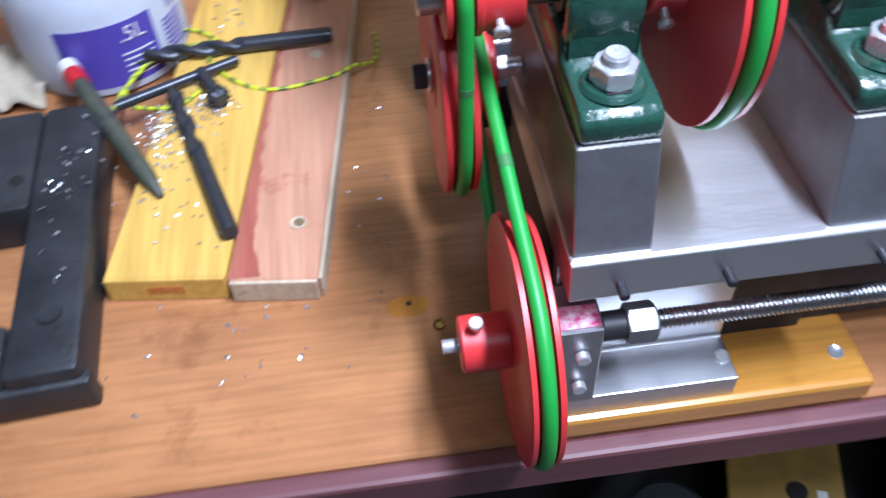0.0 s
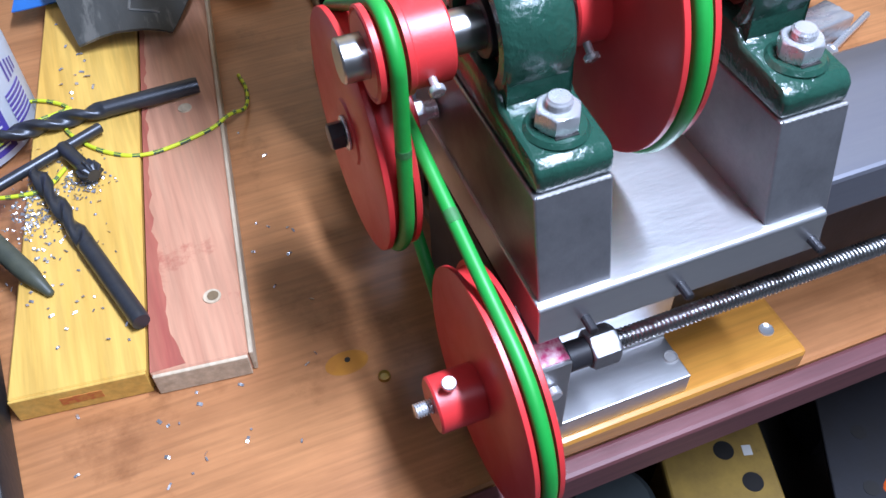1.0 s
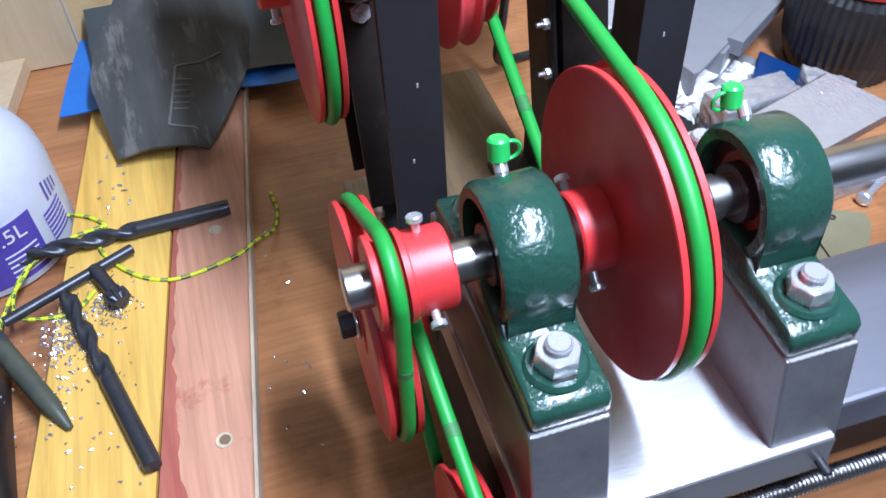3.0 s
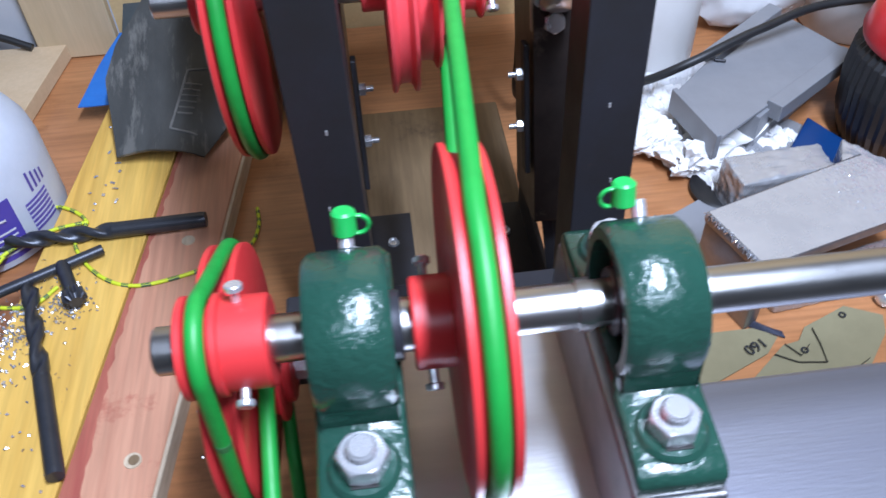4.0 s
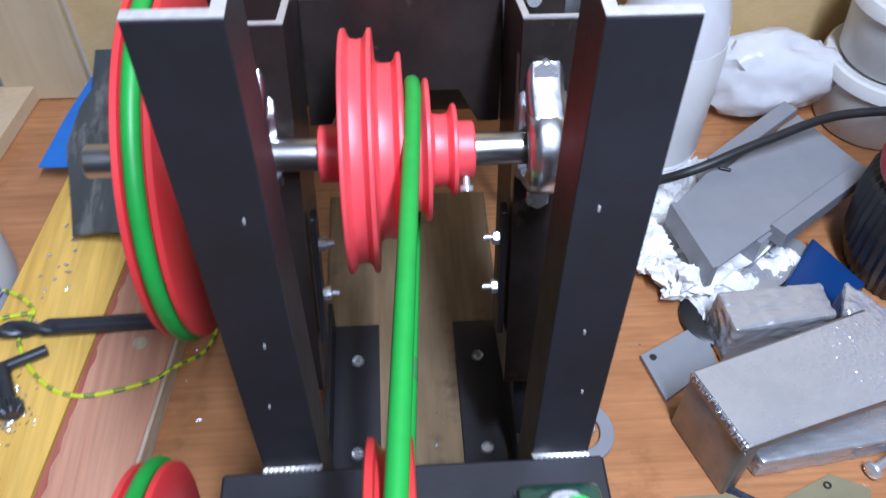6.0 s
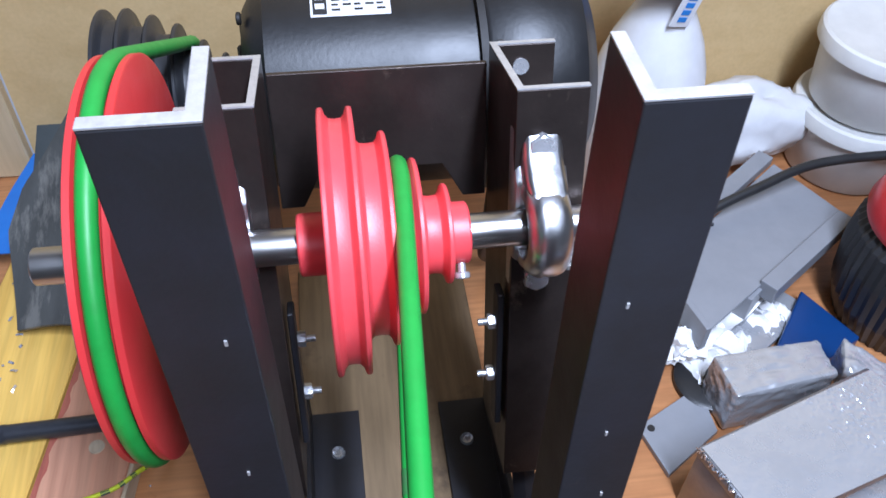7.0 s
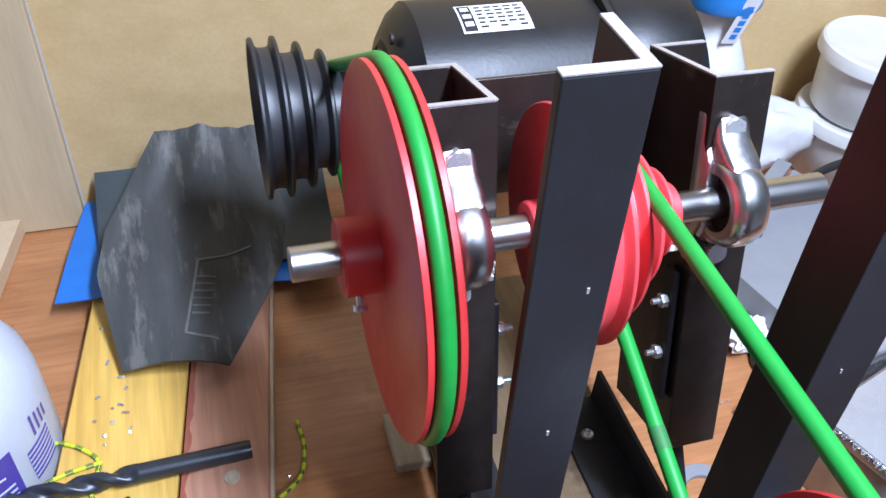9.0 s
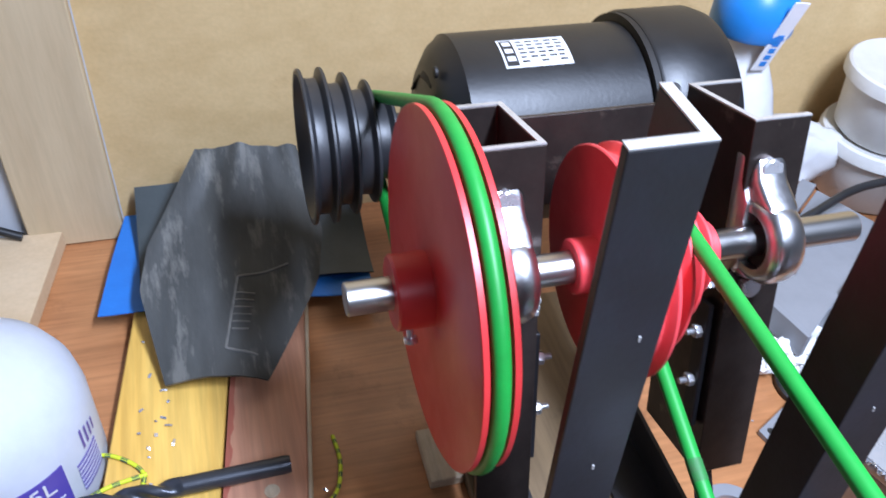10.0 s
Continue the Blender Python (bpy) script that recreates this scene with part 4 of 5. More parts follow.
# ---- drills, key, marker ----
def twist_drill(p, q, r, flute, turns, label):
    """A twist drill from tip p to shank end q; the flutes take the given share of its length."""
    p, q = Vector(p), Vector(q)
    ln = (q - p).length
    th = thing("twist_drill", p, label, "drill bit", "drill bits")
    seg = 28
    m = Matrix.Translation(p) @ (q - p).to_track_quat("Z", "Y").to_matrix().to_4x4()
    for name, s0, s1, n in (("fluted_end", 0.0, flute, 90), ("shank", flute, 1.0, 24)):
        bm = bmesh.new()
        rows = []
        for i in range(n + 1):
            s = s0 + (s1 - s0) * i / n
            fl = 1.0 if s < flute - 0.05 else max(0, (flute - s) / 0.05)
            taper = min(1, s / 0.05 * 0.85 + 0.15)
            row = []
            for k in range(seg):
                a = 2 * math.pi * k / seg
                ph = a - 2 * math.pi * turns * min(s, flute) / flute
                cut = max(0, math.cos(2 * ph) * 0.75 + 0.25) ** 0.7
                rr = r * taper * (1 - fl * (0.52 * cut + 0.02)) * (0.95 if s >= flute else 1.0) * (0.92 if s > 0.99 else 1.0)
                row.append(bm.verts.new((rr * math.cos(a), rr * math.sin(a), s * ln)))
            rows.append(row)
        for a, b in zip(rows, rows[1:]):
            for k in range(seg):
                bm.faces.new((a[k], a[(k + 1) % seg], b[(k + 1) % seg], b[k]))
        bm.faces.new(rows[0][::-1])
        bm.faces.new(rows[-1])
        part(name, moved(bm, m), M_drill, th, smooth=45)
    return th


twist_drill((-0.352, 0.336, 0.0317), (-0.143, 0.341, 0.0317), 0.0078, 0.6, 1.9, "large black twist drill lying across the planks")
twist_drill((-0.292, 0.285, 0.0312), (-0.231, 0.089, 0.0312), 0.0074, 0.55, 1.45, "shorter black twist drill lying on the yellow plank")

key = thing("chuck_key", (-0.28, 0.28, 0.024), "black steel chuck key with a toothed head", "chuck key")
part("bar", rod((-0.34, 0.263, 0.0315), (-0.233, 0.316, 0.0315), 0.0048, 20, None, 0.0008), M_drill, key, smooth=40)
ka, kb = Vector((-0.266, 0.3, 0.0325)), Vector((-0.249, 0.262, 0.0335))
part("stem", rod(ka, kb, 0.0062, 20), M_drill, key, smooth=40)
kd = (kb - ka).normalized()
gear = bmesh.new()
rows = []
for s, rr in ((0.0, 0.006), (0.002, 0.0098), (0.011, 0.0104), (0.0145, 0.0055), (0.0145, 0.0)):
    if rr == 0:
        rows.append([gear.verts.new((0, 0, s))])
    else:
        rows.append([gear.verts.new(((rr - (0.0022 if k % 4 in (0, 1) and 0.009 < rr else 0)) * math.cos(2 * math.pi * k / 40), (rr - (0.0022 if k % 4 in (0, 1) and 0.009 < rr else 0)) * math.sin(2 * math.pi * k / 40), s)) for k in range(40)])
for a, b in zip(rows, rows[1:]):
    for k in range(40):
        gear.faces.new((a[k], a[(k + 1) % 40], b[(k + 1) % 40], b[k]) if len(b) > 1 else (a[k], a[(k + 1) % 40], b[0]))
moved(gear, Matrix.Translation(kb - kd * 0.004) @ kd.to_track_quat("Z", "Y").to_matrix().to_4x4())
part("toothed_head", gear, M_drill, key, "black toothed key head", 30)

mk = thing("file_handle", (-0.33, 0.23, 0.024), "weathered greenish stick with a tapered tip", "stick")
part("shaft", revolve([(0, 0), (0.002, 0.003), (0.03, 0.0078), (0.12, 0.0088), (0.165, 0.008), (0.165, 0)], (0, 0, 0), "Z", 20), M_marker, mk, smooth=50)
part("collar", revolve([(0.165, 0.0), (0.165, 0.0095), (0.183, 0.0095), (0.183, 0)], (0, 0, 0), "Z", 20), M_red_gloss, mk, "red collar", 40)
part("end_cap", revolve([(0.1835, 0.0), (0.1835, 0.0098), (0.197, 0.009), (0.2, 0.006), (0.2, 0)], (0, 0, 0), "Z", 20), M_white, mk, "white end cap", 40)
mm = Matrix.Translation((-0.289, 0.143, 0.0265)) @ Vector((-0.093, 0.165, 0.018)).to_track_quat("Z", "Y").to_matrix().to_4x4()
for ob in mk.children:
    ob.data.transform(mm)

cord_pts = [(-0.103, 0.381, 0.0022), (-0.101, 0.355, 0.0022), (-0.108, 0.325, 0.006), (-0.126, 0.299, 0.0225), (-0.148, 0.284, 0.0236), (-0.2, 0.274, 0.0235), (-0.235, 0.29, 0.0255), (-0.262, 0.33, 0.0255), (-0.258, 0.362, 0.0255),
            (-0.285, 0.385, 0.0255), (-0.312, 0.388, 0.018), (-0.318, 0.36, 0.0255), (-0.325, 0.325, 0.0255), (-0.34, 0.29, 0.0255), (-0.352, 0.262, 0.014), (-0.36, 0.235, 0.006)]
cord_b = [(-0.255, 0.36, 0.0262), (-0.29, 0.352, 0.0262), (-0.322, 0.33, 0.0262), (-0.335, 0.3, 0.0262), (-0.332, 0.272, 0.0262), (-0.31, 0.262, 0.0262), (-0.285, 0.262, 0.0262), (-0.268, 0.28, 0.0262)]
cord = thing("cord", (-0.2, 0.3, 0.02), "yellow-green braided cord with dark flecks", "cord")
for pts in (cord_pts, cord_b):
    line = smooth_path(pts, 12)
    part("strand", pipe(line, 0.0018, 8), M_cord, cord, smooth=60)
    flecks = bmesh.new()
    for i in range(2, len(line) - 3, 5):
        pipe([line[i], line[i + 1], line[i + 2]], 0.00195, 6, flecks)
    part("fleck", flecks, M_fleck, cord, "dark woven flecks")


# ---- swarf ----
def scatter(name, label, spots, seed):
    rng = random.Random(seed)
    verts, faces = [], []
    for cx, cy, cz, sx, sy, count, size in spots:
        for _ in range(count):
            x, y = rng.gauss(cx, sx), rng.gauss(cy, sy)
            a, ln, w = rng.uniform(0, 6.28), size * rng.uniform(0.5, 1.7), size * rng.uniform(0.15, 0.4)
            ux, uy = math.cos(a), math.sin(a)
            z = cz + 0.0003
            i = len(verts)
            for s in range(4):
                t = s / 3 - 0.5
                lift = rng.uniform(0.1, 0.9) * size * (0.3 - t * t)
                for e in (-1, 1):
                    verts.append((x + ux * ln * t - uy * w * e, y + uy * ln * t + ux * w * e, z + max(0, lift) + 0.0004 * (e + 1)))
            for s in range(3):
                faces.append((i + 2 * s, i + 2 * s + 1, i + 2 * s + 3, i + 2 * s + 2))
    me = bpy.data.meshes.new(name)
    me.from_pydata(verts, [], faces)
    me.materials.append(M_swarf)
    return tagged(new(name, me), label, "metal swarf", "", "stuff")


scatter("swarf_on_plank", "bright curled metal chips on the yellow plank", [(-0.292, 0.245, 0.0238, 0.013, 0.022, 300, 0.0024), (-0.258, 0.262, 0.0238, 0.012, 0.014, 170, 0.0024), (-0.302, 0.19, 0.0238, 0.012, 0.03, 70, 0.0026), (-0.27, 0.12, 0.0238, 0.02, 0.03, 16, 0.003), (-0.25, 0.42, 0.0238, 0.015, 0.05, 14, 0.004), (-0.25, 0.2, 0.0238, 0.01, 0.05, 14, 0.002)], 3)
scatter("swarf_on_bench", "bright metal chips strewn on the bench", [(-0.365, 0.17, 0.0, 0.01, 0.06, 260, 0.004), (-0.36, 0.14, 0.0422, 0.012, 0.05, 40, 0.003), (-0.25, -0.0, 0.0, 0.06, 0.025, 16, 0.003), (-0.15, 0.0, 0.0, 0.05, 0.02, 4, 0.003), (-0.13, 0.18, 0.0, 0.02, 0.1, 14, 0.003), (0.26, 0.33, 0.0, 0.02, 0.03, 5, 0.0025), (0.08, 0.22, 0.0122, 0.02, 0.02, 6, 0.0025)], 5)
for sx, sy in ((-0.083, 0.0), (0.12, 0.155)):
    tagged(part("loose_screw", revolve([(0, 0), (0.0006, 0.003), (0.003, 0.0042), (0, 0.0046)], (sx, sy, 0.0003), "Z", 16), M_brass, None, "brass screw head in the bench", 40), "brass screw head set in the bench top", "screw")

stain = revolve([(0.0003, 0), (0.0003, 0.013), (0.0001, 0.0145)], (-0.104, 0.022, 0), "Z", 24)
moved(stain, Matrix.Translation((-0.104, 0.022, 0)) @ Matrix.Diagonal((1.1, 0.7, 1, 1)) @ Matrix.Translation((0.104, -0.022, 0)))
part("varnish_stain", stain, material("orange_varnish_stain", (0.42, 0.17, 0.02), 0.4, 0, (0.36, 0.13, 0.02), 60, 0.8, 0.1), bench, "dried orange varnish spot")
part("nail_hole", rod((-0.103, 0.024, 0.0002), (-0.103, 0.024, 0.0006), 0.0022, 12), M_dark, bench, "small dark nail hole")

# ---- cast iron table ----
iron = thing("cast_iron_base", (-0.42, 0.1, 0), "black painted cast iron base with slots", "cast iron base")
for x0, x1, y0, y1 in ((-0.05, 0.0, 0.0, 0.29), (-0.26, -0.0505, 0.0, 0.05), (-0.26, -0.0505, 0.165, 0.29), (-0.26, -0.088, 0.0505, 0.1645)):
    part("rib", turned(box(x0, x1, y0, y1, 0.0, 0.042, 0.005, None, 2), -0.3235, -0.028, 0, 4.5), M_castiron, iron, smooth=40)
part("rim", turned(box(-0.262, 0.004, -0.004, 0.012, 0.0, 0.03, 0.004, None, 2), -0.3235, -0.028, 0, 4.5), M_castiron, iron, smooth=40)
part("bolt_hole", rod((-0.402, 0.165, 0.0415), (-0.402, 0.165, 0.0424), 0.0062, 20), M_dark, iron, "dark bolt hole")

for k, (bx, by) in enumerate(((-0.35, 0.02), (-0.36, 0.2), (-0.343, 0.235))):
    part("casting_boss", revolve([(0, 0), (0, 0.009 + 0.001 * k), (0.0025, 0.008), (0.003, 0.0)], (bx, by, 0.0418), "Z", 20), M_castiron, iron, smooth=40)

# ---- bottle ----
BX, BY, BR = -0.37, 0.4, 0.081
bottle = thing("spray_fluid_bottle", (BX, BY, 0), "milky plastic bottle with a purple printed label", "bottle")
prof = [(0, 0), (0, BR - 0.006), (0.004, BR - 0.001), (0.01, BR), (0.082, BR), (0.1, BR * 0.965), (0.117, BR * 0.87), (0.131, BR * 0.7), (0.141, BR * 0.48), (0.146, BR * 0.3), (0.158, BR * 0.28), (0.158, 0)]
part("body", revolve(prof, (BX, BY, 0.0003), "Z", 64), M_bottle, bottle, smooth=40)
part("cap", revolve([(0.1585, 0), (0.1585, 0.025), (0.18, 0.023), (0.182, 0.019), (0.182, 0)], (BX, BY, 0), "Z", 32), M_white, bottle, "white screw cap", 40)


def wrap(name, a0, a1, z0, z1, r, mat, parent, label="", n=14):
    bm = bmesh.new()
    rows = []
    for k in range(n + 1):
        a = radians(a0 + (a1 - a0) * k / n)
        rows.append([bm.verts.new((BX + rr * math.cos(a), BY + rr * math.sin(a), z)) for rr, z in ((r - 0.0004, z0), (r, z0), (r, z1), (r - 0.0004, z1))])
    for p, q in zip(rows, rows[1:]):
        for i in range(3):
            bm.faces.new((p[i], p[i + 1], q[i + 1], q[i]))
    bmesh.ops.recalc_face_normals(bm, faces=bm.faces[:])
    return part(name, bm, mat, parent, label)


blk = wrap("label", -105, -40, 0.012, 0.075, BR + 0.0005, M_purple, bottle, "purple label block")
for k in range(5):
    wrap("print_line", -66, -44, 0.018 + 0.006 * k, 0.0198 + 0.006 * k, BR + 0.0008, M_label_white, blk, n=6)
side_l = wrap("side_label", -32, -11, 0.024, 0.056, BR + 0.0005, M_purple, bottle, "purple printed panel")
for k in range(6):
    wrap("print_line", -32, -11, 0.027 + 0.005 * k, 0.0285 + 0.005 * k, BR + 0.0008, M_bottle, side_l, n=6)
for k in range(4):
    wrap("barcode_bar", -23 + 4.5 * k, -21 + 4.5 * k, 0.062, 0.083 - 0.003 * k, BR + 0.0005, M_purple, bottle, n=2)


def lettering(text, size, mat, m, parent=None, label="", extrude=0.0002):
    cu = bpy.data.curves.new("lettering", "FONT")
    cu.body, cu.size, cu.extrude, cu.align_x = text, size, extrude, "CENTER"
    ob = new("lettering", cu)
    bpy.context.view_layer.update()
    me = bpy.data.meshes.new_from_object(ob)
    bpy.data.objects.remove(ob)
    me.transform(m)
    me.materials.append(mat)
    out = new("lettering", me)
    if label:
        out["label"] = label
    if parent is not None:
        attach(out, parent)
    return out


a = radians(-56)
lettering(".5L", 0.021, M_label_white, Matrix.Translation((BX + (BR + 0.0012) * math.cos(a), BY + (BR + 0.0012) * math.sin(a), 0.056)) @ Matrix.Rotation(a + math.pi / 2, 4, "Z") @ Matrix.Rotation(math.pi / 2, 4, "X"), bottle, "white volume lettering")

# ---- offcut, sheets and rubber at the back ----
wedge = thing("plywood_offcut", (-0.45, 0.6, 0), "pale plywood offcut lying against the wall", "offcut")
part("sheet", prism([(-0.338, 0.686), (-0.368, 0.505), (-0.72, 0.45), (-0.72, 0.686)], 0.001, 0.02, "Z", 0.0008), M_wedge, wedge)
cab = pipe(smooth_path([(-0.75, 0.69, 0.085), (-0.6, 0.688, 0.07), (-0.49, 0.688, 0.053), (-0.42, 0.686, 0.04), (-0.375, 0.678, 0.024)], 8), 0.0045, 10)
tagged(part("wall_cable", cab, M_black, None, "", 60), "black cable along the foot of the wall", "cable")


def draped(nx, ny, at, thick):
    """A sheet from a function of two numbers, with thickness."""
    bm = bmesh.new()
    g = [[bm.verts.new(at(i / nx, j / ny)) for j in range(ny + 1)] for i in range(nx + 1)]
    for i in range(nx):
        for j in range(ny):
            bm.faces.new((g[i][j], g[i + 1][j], g[i + 1][j + 1], g[i][j + 1]))
    bmesh.ops.recalc_face_normals(bm, faces=bm.faces[:])
    bmesh.ops.solidify(bm, geom=bm.faces[:], thickness=thick)
    return bm


def flap_at(u, v):
    half = 0.043 + 0.038 * v / 0.42 if v < 0.42 else 0.081 if v < 0.62 else 0.081 - 0.033 * (v - 0.62) / 0.38
    x = -0.194 + 0.052 * v + (u - 0.5) * 2 * half
    y = 0.434 + 0.212 * v - 0.012 * (u - 0.5)
    fold = 0.006 * noise.noise(Vector((3.1 * u, 2.3 * v, 7.0))) + 0.003 * noise.noise(Vector((8 * u, 3 * v, 2.0)))
    z = 0.034 + 0.094 * v ** 1.3 + 0.009 * (1 - (2 * u - 1) ** 2) * (1 - v) + fold * (0.3 + v)
    return (x, y, z)


flap = thing("rubber_flap", (-0.19, 0.55, 0.02), "perished dark grey rubber flap with chalky scuffs", "rubber flap")
part("skin", draped(28, 28, flap_at, 0.0025), M_flap, flap, smooth=60)
ribs = bmesh.new()
for k in range(6):
    pts = [flap_at(0.56 + 0.03 * j - 0.004 * k, 0.20 + 0.03 * k) for j in range(5)]
    pipe([(x, y, z + 0.0026) for x, y, z in pts], 0.0011, 6, ribs)
part("moulded_rib", ribs, M_chalk, flap, "raised moulded ribs", 60)
ridge = bmesh.new()
for pts in ([flap_at(0.54, 0.12 + 0.025 * j) for j in range(13)], [flap_at(0.54 + 0.035 * j, 0.42 + 0.006 * j) for j in range(9)], [flap_at(0.54 + 0.035 * j, 0.12 - 0.004 * j) for j in range(9)]):
    pipe([(x, y, z + 0.0026) for x, y, z in pts], 0.0014, 6, ridge)
part("moulded_ridge", ridge, M_chalk, flap, "raised moulded outline", 60)

tarp = thing("blue_sheet", (-0.18, 0.6, 0.02), "bright blue sheet with dark backing folded under the rubber", "plastic sheet")
part("blue_side", draped(20, 8, lambda u, v: (-0.298 + 0.262 * u + 0.024 * v * (1 - u), 0.545 - 0.02 * u + 0.145 * v, 0.0262 + 0.018 * u * v * v + 0.003 * math.sin(7 * u + 3 * v) ** 2), 0.0012), M_blue, tarp, smooth=60)
part("dark_side", draped(20, 8, lambda u, v: (-0.258 + 0.226 * u, 0.56 + 0.128 * v - 0.012 * u, 0.0305 + 0.03 * v * v * (1 + u) + 0.004 * math.sin(6 * u + 2 * v) ** 2), 0.0012), M_sheet, tarp, "dark grey backing", 60)


# ---- right of the machine ----
def lump(name, centre, size, seed, mat, label, category, rough=0.35, levels=4):
    bm = bmesh.new()
    bmesh.ops.create_icosphere(bm, subdivisions=levels, radius=1)
    off = Vector((seed * 3.7, seed * 1.3, seed * 7.1))
    for v in bm.verts:
        n1 = noise.noise(v.co * 1.3 + off)
        n2 = abs(noise.noise(v.co * 3.1 + off))
        n3 = abs(noise.noise(v.co * 6.5 + off))
        k = 1 + rough * (n1 - 0.9 * n2 - 0.45 * n3)
        v.co = Vector((v.co.x * size[0] * k, v.co.y * size[1] * k, max(-0.96 * size[2], v.co.z * size[2] * k)))
    moved(bm, Matrix.Translation(Vector(centre) + Vector((0, 0, size[2] * 0.96))))
    return tagged(part(name, bm, mat, None, label, 40), label, category)


tray = thing("grey_tray", (0.39, 0.45, 0.03), "grey sheet plastic channel offcut resting on tissue", "plastic offcut")
TZ = 0.046


def lip(name, p, q, width, z0, z1, mat, parent, label=""):
    """A straight raised strip of sheet from p to q, its width to the left of the way."""
    d = (Vector(q) - Vector(p)).normalized()
    n = Vector((-d.y, d.x)) * width
    return part(name, prism([(p[0], p[1]), (q[0], q[1]), (q[0] + n.x, q[1] + n.y), (p[0] + n.x, p[1] + n.y)], z0, z1, "Z", 0.0009), mat, parent, label)


part("floor_panel", prism([(0.344, 0.357), (0.419, 0.408), (0.529, 0.487), (0.492, 0.562), (0.388, 0.482), (0.381, 0.489), (0.324, 0.434)], TZ, TZ + 0.004, "Z", 0.0008), M_grey_plastic, tray)
lip("end_flange", (0.322, 0.434), (0.341, 0.354), 0.006, TZ - 0.016, TZ + 0.012, M_grey_plastic, tray)
lip("side_flange", (0.421, 0.391), (0.534, 0.470), 0.017, TZ - 0.010, TZ + 0.009, M_grey_plastic, tray)
lip("back_flange", (0.386, 0.484), (0.492, 0.566), 0.017, TZ - 0.002, TZ + 0.009, M_grey_plastic, tray)
part("leg_panel", prism([(0.37, 0.42), (0.40, 0.39), (0.5, 0.47), (0.47, 0.5)], 0.0003, TZ - 0.0003, "Z", 0.001), M_grey_plastic, tray)
for hx, hy in ((0.384, 0.483), (0.419, 0.404)):
    part("burr", turned(box(0, 0.012, 0, 0.003, TZ + 0.0042, TZ + 0.0075, 0.0008), hx, hy, 0, -20), M_scale, tray, "ragged dark saw burr")

lump("crumpled_tissue", (0.293, 0.408, 0.0), (0.034, 0.026, 0.017), 1, M_tissue, "crumpled white tissue on the bench", "tissue", 0.7)
lump("crumpled_tissue", (0.332, 0.370, 0.0), (0.030, 0.023, 0.02), 2, M_tissue, "crumpled white tissue on the bench", "tissue", 0.7)
strip = draped(24, 8, lambda u, v: (0.338 + 0.1 * u - 0.03 * v, 0.352 + 0.062 * u + 0.035 * v, 0.012 + 0.01 * math.sin(5 * u + 2 * v) ** 2 + 0.008 * u), 0.001)
tagged(part("paper_strip", strip, M_white, None, "", 60), "bright white paper strip under the grey plastic", "paper")
bag = draped(44, 30, lambda u, v: tuple(Matrix.Translation((0.330, 0.40, 0)) @ Matrix.Rotation(radians(29), 4, "Z") @ Vector(
    (-0.026 + 0.13 * u + 0.01 * noise.noise(Vector((1, 4 * v, 2))), -0.066 + 0.15 * v + 0.012 * noise.noise(Vector((4 * u, 3, 5))),
     0.0032 + 0.026 * abs(noise.noise(Vector((6 * u, 5 * v, 8)))) + 0.012 * abs(noise.noise(Vector((15 * u, 13 * v, 3))))))), 0.0006)
tagged(part("crumpled_bag", bag, M_tissue, None, "", 25), "crumpled white plastic bag under the grey offcut", "plastic bag")
film = draped(22, 12, lambda u, v: (0.285 + 0.1 * u + 0.03 * v, 0.43 + 0.10 * v + 0.02 * u, 0.004 + 0.012 * abs(noise.noise(Vector((9 * u, 7 * v, 1))))), 0.0006)
tagged(part("clear_film", film, M_bag, None, "", 30), "crinkled clear plastic film", "plastic film")
disc = revolve([(0, 0), (0, 0.03), (0.002, 0.032), (0.006, 0.032), (0.008, 0.028), (0.008, 0)], (0.352, 0.338, 0.0003), "Z", 40)
tagged(part("dark_disc", disc, M_motor, None, "", 35), "dark round cap on the bench", "cap")

cable = pipe(smooth_path([(0.165, 0.43, 0.2), (0.168, 0.455, 0.1), (0.175, 0.485, 0.03), (0.21, 0.51, 0.008), (0.262, 0.515, 0.008), (0.31, 0.488, 0.03), (0.36, 0.478, 0.058), (0.435, 0.5, 0.074), (0.53, 0.525, 0.082), (0.7, 0.52, 0.075), (0.9, 0.5, 0.01)], 10), 0.0048, 12)
tagged(part("power_cable", cable, M_black, None, "", 60), "thick black power cable looping across the bench", "cable")


def skewed_block(name, corners, z0, z1, mat, label, category, bevel, seed=0, crumple=0.0):
    """A block on four plan corners, with softened edges and a slightly crumpled skin."""
    th = thing(name, (corners[0][0], corners[0][1], z0), label, category)
    bm = prism(corners, z0, z1, "Z", bevel)
    if crumple:
        bmesh.ops.subdivide_edges(bm, edges=[e for e in bm.edges if e.calc_length() > 0.012], cuts=22, use_grid_fill=True)
        bm.normal_update()
        for v in bm.verts:
            v.co += v.normal * crumple * (abs(noise.noise(v.co * 70 + Vector((seed, 0, 0)))) + 0.55 * abs(noise.noise(v.co * 190)) - 0.25)
    part("block_body", bm, mat, th, smooth=28 if crumple else 50)
    return th


